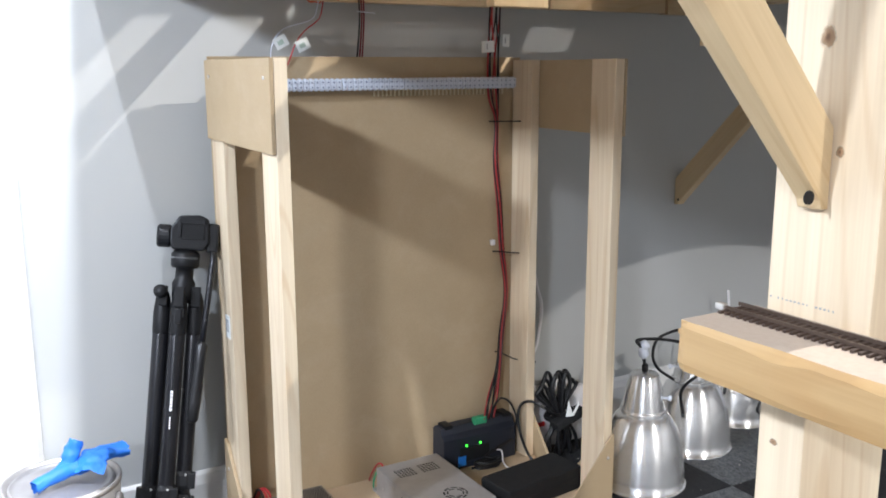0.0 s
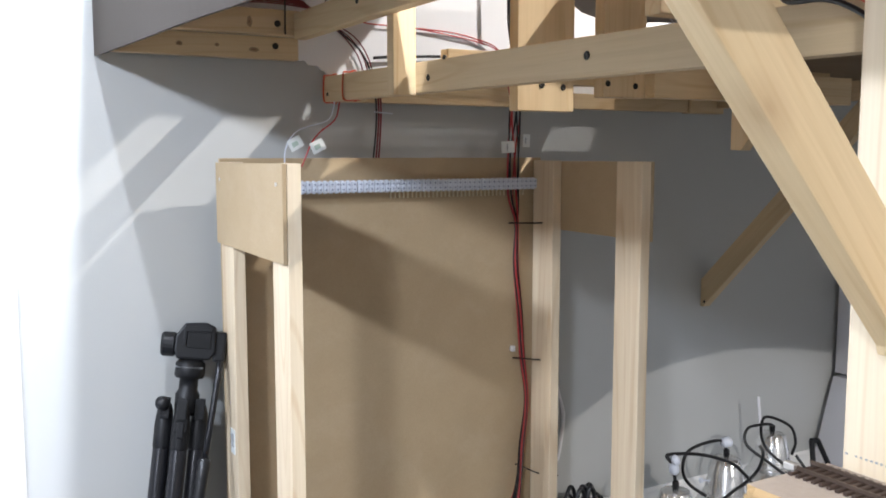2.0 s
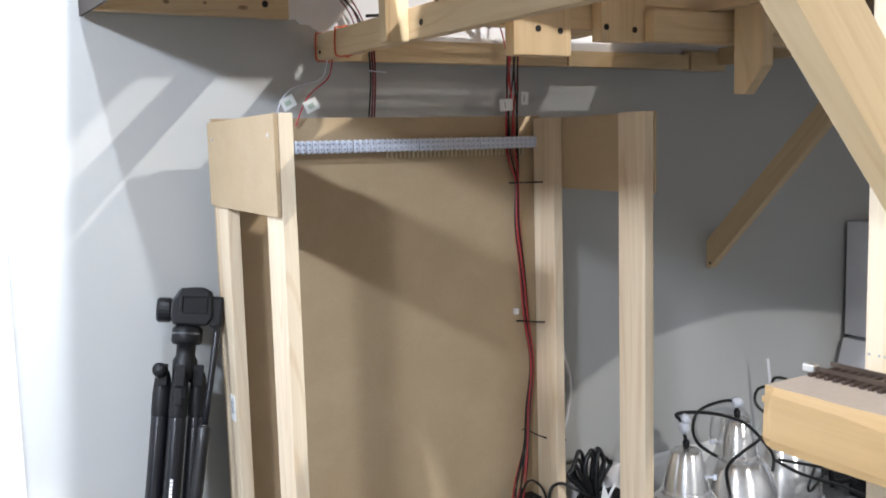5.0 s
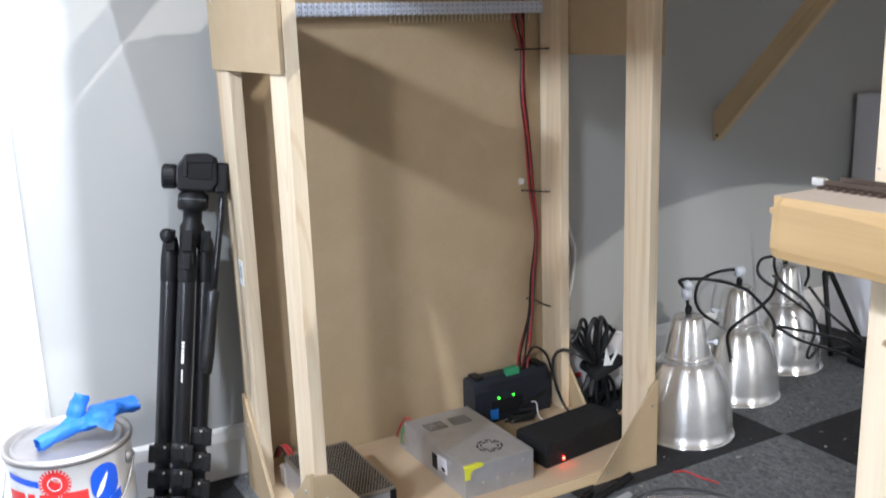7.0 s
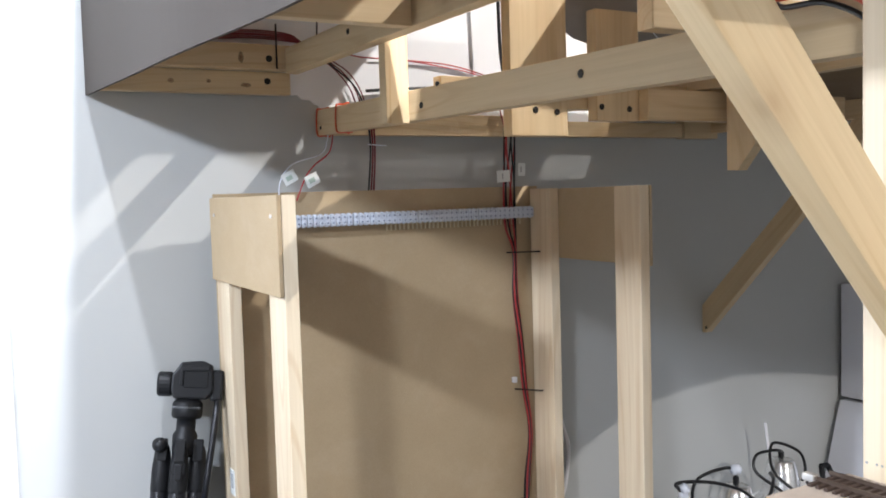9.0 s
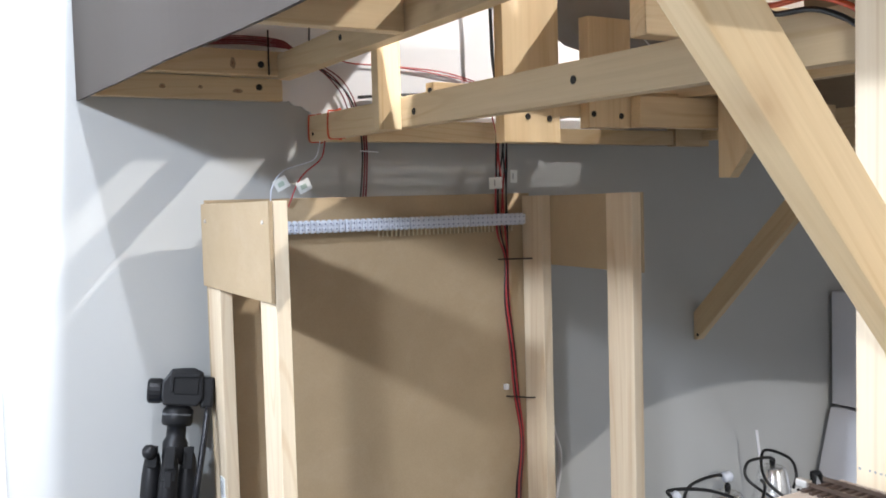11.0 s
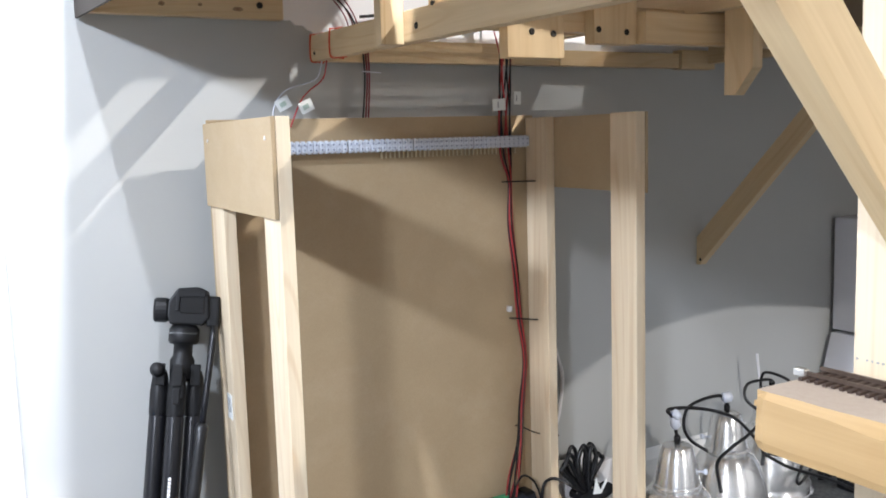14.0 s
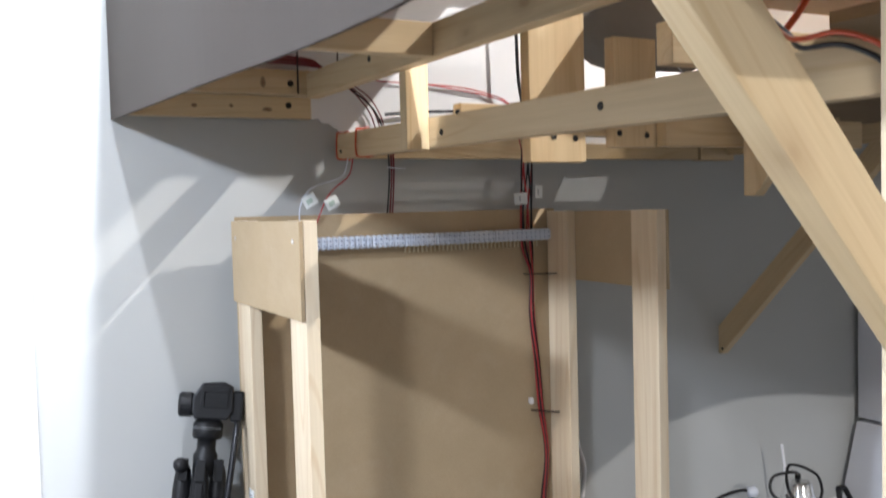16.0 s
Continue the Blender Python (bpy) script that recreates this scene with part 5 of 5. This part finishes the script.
wires("wire_run", "bundle of dark red wires strung along the white wall", [
    ([(-0.13, 0.326, 0.992), (0.0, 0.326, 0.998 + 0.002 * k), (0.08, 0.326 - 0.002 * (k % 3), 1.003 + 0.0022 * k), (0.138, 0.326, 1.001 + 0.0022 * k), (0.16, 0.327, 0.996 + 0.001 * k)]
     + ([(0.206 + 0.003 * k, 0.328, 0.968 + 0.003 * k), (0.226 + 0.007 * k, 0.328, 0.95 + 0.003 * k), (0.242 + 0.0085 * k, 0.328, 0.928), (0.252 + 0.008 * k, 0.322, 0.89)] if k < 3 else [(0.19, 0.33, 0.99)]), 0.0011, DARK_RED, "red_wire") for k in range(6)]
    + [([(0.19, 0.326, 0.985), (0.21, 0.325, 0.966), (0.24, 0.325, 0.943), (0.256, 0.325, 0.92), (0.266, 0.322, 0.885)], 0.0014, RUBBER, "black_wire")])
wires("wire_run", "pair of pink-red wires against the white wall", [
    ([(0.17, 0.335, 1.0), (0.252, 0.335, 0.986), (0.286, 0.335, 0.984), (0.356, 0.335, 0.982 + 0.001 * k), (0.42, 0.335, 0.975 + 0.005 * k), (0.469, 0.335, 0.968 + 0.004 * k), (0.51, 0.33, 0.953 + 0.003 * k), (0.52, 0.32, 0.91), (0.517, 0.3, 0.87)], 0.0012, RED, "red_wire") for k in range(2)])
wires("wire_run", "black cables hanging on the white wall", [([(0.509, 0.3, 1.14), (0.511, 0.3, 1.063), (0.513, 0.3, 0.999), (0.519, 0.3, 0.956), (0.522, 0.3, 0.91), (0.515, 0.29, 0.86)], 0.0032, RUBBER, "black_cable"),
    ([(0.27, 0.332, 0.93), (0.34, 0.332, 0.936), (0.44, 0.332, 0.938), (0.5, 0.325, 0.92)], 0.0026, RUBBER, "black_cable")])
wires("wire_run", "thick red and black layout wires over the rail", [
    ([(0.22, -0.49, 0.93), (0.19, -0.54, 0.9), (0.167, -0.575, 0.888), (0.164, -0.607, 0.887), (0.164, -0.63, 0.879), (0.162, -0.65, 0.866), (0.155, -0.7, 0.82)], 0.0021, ORANGE, "red_wire"),
    ([(0.225, -0.495, 0.925), (0.192, -0.545, 0.898), (0.168, -0.575, 0.882), (0.165, -0.607, 0.879), (0.164, -0.63, 0.87), (0.162, -0.65, 0.856), (0.155, -0.69, 0.82)], 0.0021, RUBBER, "black_wire"),
    ([(0.238, -0.49, 0.908), (0.252, -0.49, 0.915), (0.28, -0.49, 0.945), (0.3, -0.49, 0.98)], 0.0032, ORANGE, "red_wire")])
loops = thing("wire_wrap", (0.18, 0.27, 0.86), "orange-red wire wrapped round the end of the rail", "wires")
for wy in (0.3, 0.225):
    part("wrap", tube([(0.1705, wy, 0.895), (0.1705, wy + 0.004, 0.875), (0.1705, wy, 0.855), (0.182, wy, 0.8545), (0.1925, wy, 0.856), (0.1925, wy, 0.895), (0.182, wy, 0.8955), (0.1705, wy, 0.895)], 0.0013, 6, 3), ORANGE, loops)
part("tail", tube([(0.1705, 0.225, 0.855), (0.175, 0.215, 0.853), (0.185, 0.2, 0.8535)], 0.0013, 6, 3), ORANGE, loops)
ties = thing("cable_tie", (0.106, 0.32, 0.95), "black plastic ties holding the wire bundle to the ledgers", "cable tie")
part("strap", tube([(0.106, WY - 0.053, 0.953), (0.1065, WY - 0.052, 0.99), (0.107, WY - 0.051, 1.02)], 0.0014, 6, 0), BLACK, ties)
part("strap", tube([(0.181, WY - 0.03, 1.01), (0.182, WY - 0.03, 1.035)], 0.0014, 6, 0), BLACK, ties)

# ---- short shelf with track beside the leg ----
shelf = thing("track_shelf", (0.065, -0.9, 0.55), "yellow sawn softwood plank with rough end carrying track", "shelf")
bm = bmesh.new()
rows = []
for k in range(90):
    y = -0.673 - 0.627 * k / 89
    e = 0.0035 if k == 0 else 0.0
    wob = [0.0016 * noise.noise(Vector((y * 40, 3.1 * c, 0.7))) for c in range(6)]
    rim = max(0.0, noise.noise(Vector((y * 26, 0.4, 8.2)))) * 0.004
    ring = ((0.031 + e + wob[0] * 0.4, 0.5525), (0.03 + e * 0.5 + wob[1] * 0.3, 0.557 + wob[1]), (0.03 + e + wob[2] * 0.3, 0.582 - rim + wob[2]), (0.0335 + rim, 0.586 + wob[3] * 0.3 - rim * 0.3), (0.0435, 0.5862), (0.104, 0.5862), (0.1055, 0.584), (0.1055, 0.554), (0.104, 0.5525))
    rows.append([bm.verts.new((x, y, z)) for x, z in ring])
for r, q in zip(rows, rows[1:]):
    for k in range(9):
        f = bm.faces.new((r[k], r[(k + 1) % 9], q[(k + 1) % 9], q[k]))
        f.material_index = 1 if k in (3, 4) else 0
bm.faces.new(rows[0])
bm.faces.new(rows[-1][::-1])
part("plank", bm, (PINE_YELLOW, DUSTY), shelf)
random.seed(9)
bm = bmesh.new()
for k in range(26):
    sx, sz = random.uniform(0.032, 0.1), random.uniform(0.555, 0.582)
    add_box(bm, (sx, -0.6745, sz), (sx + random.uniform(0.002, 0.006), -0.6725 + random.uniform(0.0, 0.0035), sz + random.uniform(0.001, 0.004)), 0)
tagged(part("splinters", bm, PINE_YELLOW, shelf, "rough broken end fibres"), kind="stuff")
track = thing("model_track", (0.08, -0.9, 0.586), "brown plastic sleepers with two metal rails", "track")
sleeper = box((-0.0155, -0.0013, 0.0), (0.0155, 0.0013, 0.0022), 0.0004)
for v in sleeper.verts:
    v.co *= U
sleeper_mesh = mesh_of("sleeper", sleeper, TIE)
for k in range(98):
    ob = new("sleeper", sleeper_mesh)
    ob.parent = track
    ob.location = at(0.081 - 0.08, -0.676 - k * 0.0053 + 0.9, 0)
for rx in (-0.0078, 0.0078):
    part("rail", box((0.081 + rx - 0.0005, -1.19, 0.588), (0.081 + rx + 0.0005, -0.672, 0.5905), 0), RAIL, track)
part("joiner", box((0.0705, -0.675, 0.587), (0.0755, -0.667, 0.5915), 0.0008), BRIGHT_SCREW, track)

# ---- white boxes in the far corner ----
up = thing("white_box", (1.65, 0.2, 0.26), "white laminate cabinet box with a dark edge", "box", "stacked white boxes")
part("carcass", box((1.462, 0.05, 0.262), (1.9, 0.334, 0.525), 0.002), BOXWHITE, up)
part("dark_edge", box((1.4595, 0.047, 0.262), (1.4635, 0.052, 0.525), 0), BLACK, up)
part("dark_edge", box((1.464, 0.047, 0.256), (1.899, 0.052, 0.2615), 0), BLACK, up)
lo = thing("white_box", (1.65, 0.2, 0), "white tapered storage box with faint pink print", "box", "stacked white boxes")
part("carcass", prism([(1.375, 0.0), (1.455, 0.255), (1.9, 0.255), (1.9, 0.0)], 1, 0.04, 0.333, 0.002), BOXWHITE, lo)
part("dark_edge", prism([(1.373, 0.0), (1.453, 0.255), (1.457, 0.255), (1.377, 0.0)], 1, 0.0375, 0.042), BLACK, lo)
for k in range(2):
    part("print_line", box((1.5 + 0.03 * k, 0.039, 0.06), (1.503 + 0.03 * k, 0.0405, 0.2), 0), RED_INK, lo)

# ---- loose things on the carpet ----
pack = thing("blister_pack", (0.3, -0.1, 0), "white and blue carded package in clear plastic", "package")
m = pose(0.298, -0.083, 0.002, 6, 0, 24)
part("card", box((-0.062, -0.03, 0.0), (0.062, 0.03, 0.003), 0.0005, m), PAPER, pack)
part("blue_base", box((-0.01, -0.05, 0.0), (0.066, -0.031, 0.012), 0.002, m), BLUE_INK, pack)
part("sleeve", box((-0.07, -0.036, -0.001), (0.066, 0.034, 0.005), 0.002, m), CLEAR, pack).visible_shadow = False
for k in range(6):
    part("print_bar", box((-0.05, -0.022 + 0.007 * k, 0.0031), (0.02 - 0.006 * (k % 3), -0.0212 + 0.007 * k, 0.0035), 0, m), GREY_PEN, pack)
part("print_mark", box((0.034, 0.006, 0.0031), (0.048, 0.018, 0.0035), 0, m), NAVY, pack)


def pen(name, a, b, r, mat, label):
    t = thing(name, a, label, "pen")
    ln = (Vector(b) - Vector(a)).length
    part("barrel", lathe([(r * 0.5, 0), (r, 0.006), (r, ln * 0.62), (r * 0.93, ln * 0.63), (r * 0.93, ln - 0.008), (r * 0.6, ln)], seg=14, m=along(a, b)), mat, t, "", True)
    part("clip", box((-r * 0.25, r * 0.9, ln * 0.62), (r * 0.25, r * 1.25, ln * 0.95), 0.0005, along(a, b)), mat, t)
    return t


pen("pen", (0.41, -0.05, 0.006), (0.508, -0.02, 0.006), 0.006, BLACK, "glossy black pen lying on the carpet")
pen("pen", (0.366, -0.05, 0.006), (0.425, -0.026, 0.006), 0.0055, BLACK, "short black pen lying on the carpet")
pen("marker", (0.367, -0.082, 0.005), (0.469, -0.064, 0.005), 0.005, GREY_PEN, "grey plastic marker lying on the carpet")
green = thing("paper_pack", (0.38, -0.14, 0), "crumpled green and white packet", "packet")
bm = bmesh.new()
bmesh.ops.create_grid(bm, x_segments=12, y_segments=8, size=1.0)
for v in bm.verts:
    n = noise.noise(v.co * 2.5)
    v.co = pose(0.385, -0.15, 0.006, 0, 0, 30) @ Vector((v.co.x * 0.06, v.co.y * 0.032, 0.004 + 0.006 * n))
bmesh.ops.solidify(bm, geom=bm.faces[:], thickness=0.002)
part("packet", bm, GREEN_PACK, green, "", True)
part("red_corner", box((0.415, -0.12, 0.01), (0.432, -0.112, 0.014), 0.001), RED_INK, green)
TRAY_IN = plain("brown_card", (0.20, 0.125, 0.10), 0.6, 0, 0.5, 90)
PINK_BOX = plain("pink_brown_plastic", (0.42, 0.27, 0.22), 0.35, 0, 0.3, 60)
tub = thing("plastic_tray", (0.5, -0.19, 0), "clear pink-tinted plastic tray with metal parts inside", "tray")
m = pose(0.462, -0.19, 0.0, 0, 0, -32)
bm = bmesh.new()
outer = [(0.075 * math.copysign(abs(math.cos(a)) ** 0.6, math.cos(a)), 0.045 * math.copysign(abs(math.sin(a)) ** 0.6, math.sin(a))) for a in [2 * math.pi * k / 32 for k in range(32)]]
rings = []
for s, z in ((0.93, 0.001), (0.98, 0.012), (1.0, 0.03), (0.97, 0.038), (0.88, 0.0425), (0.86, 0.041), (0.94, 0.036), (0.965, 0.029), (0.95, 0.012), (0.9, 0.003)):
    rings.append([bm.verts.new(m @ Vector((x * s, y * s, z))) for x, y in outer])
for r, q in zip(rings, rings[1:]):
    for k in range(32):
        bm.faces.new((r[k], r[(k + 1) % 32], q[(k + 1) % 32], q[k]))
bm.faces.new(rings[0][::-1])
bm.faces.new(rings[-1])
part("insert", box((-0.058, -0.033, 0.002), (0.058, 0.033, 0.02), 0.004, m), TRAY_IN, tub, "brown card insert")
part("tray_shell", bm, CLEAR, tub, "", True).visible_shadow = False
random.seed(33)
for k in range(9):
    px, py = -0.05 + 0.011 * k, random.uniform(-0.022, 0.0)
    part("metal_part", box((px, py, 0.019), (px + random.uniform(0.002, 0.008), py + random.uniform(0.008, 0.03), random.uniform(0.023, 0.03)), 0.0008, m), (DASH_BRASS, PINK_BOX, TRAY_IN, RED)[k % 4], tub)
part("front_lip", tube([m @ Vector(q) for q in ((-0.066, -0.04, 0.03), (-0.02, -0.044, 0.034), (0.03, -0.044, 0.033), (0.068, -0.038, 0.03))], 0.0016, 8), CLEAR, tub, "", True)
flex = thing("thin_cord", (0.45, -0.15, 0.03), "thin black cord lying over the tray", "cord")
part("cord", tube([(0.375, -0.185, 0.004), (0.395, -0.15, 0.03), (0.43, -0.125, 0.04), (0.48, -0.14, 0.045), (0.53, -0.19, 0.04), (0.57, -0.25, 0.01), (0.6, -0.32, 0.004)], 0.0018), RUBBER, flex)
for pts in ([(0.575, -0.04, 0.0016), (0.59, -0.05, 0.003), (0.597, -0.075, 0.0016), (0.607, -0.105, 0.0016)], [(0.18, -0.045, 0.0016), (0.21, -0.042, 0.003), (0.235, -0.032, 0.0016)]):
    scrap = thing("wire_scrap", pts[0], "short offcut of red wire on the carpet", "wire", "red wire offcuts")
    part("offcut", tube(pts, 0.0015, 6), RED, scrap)
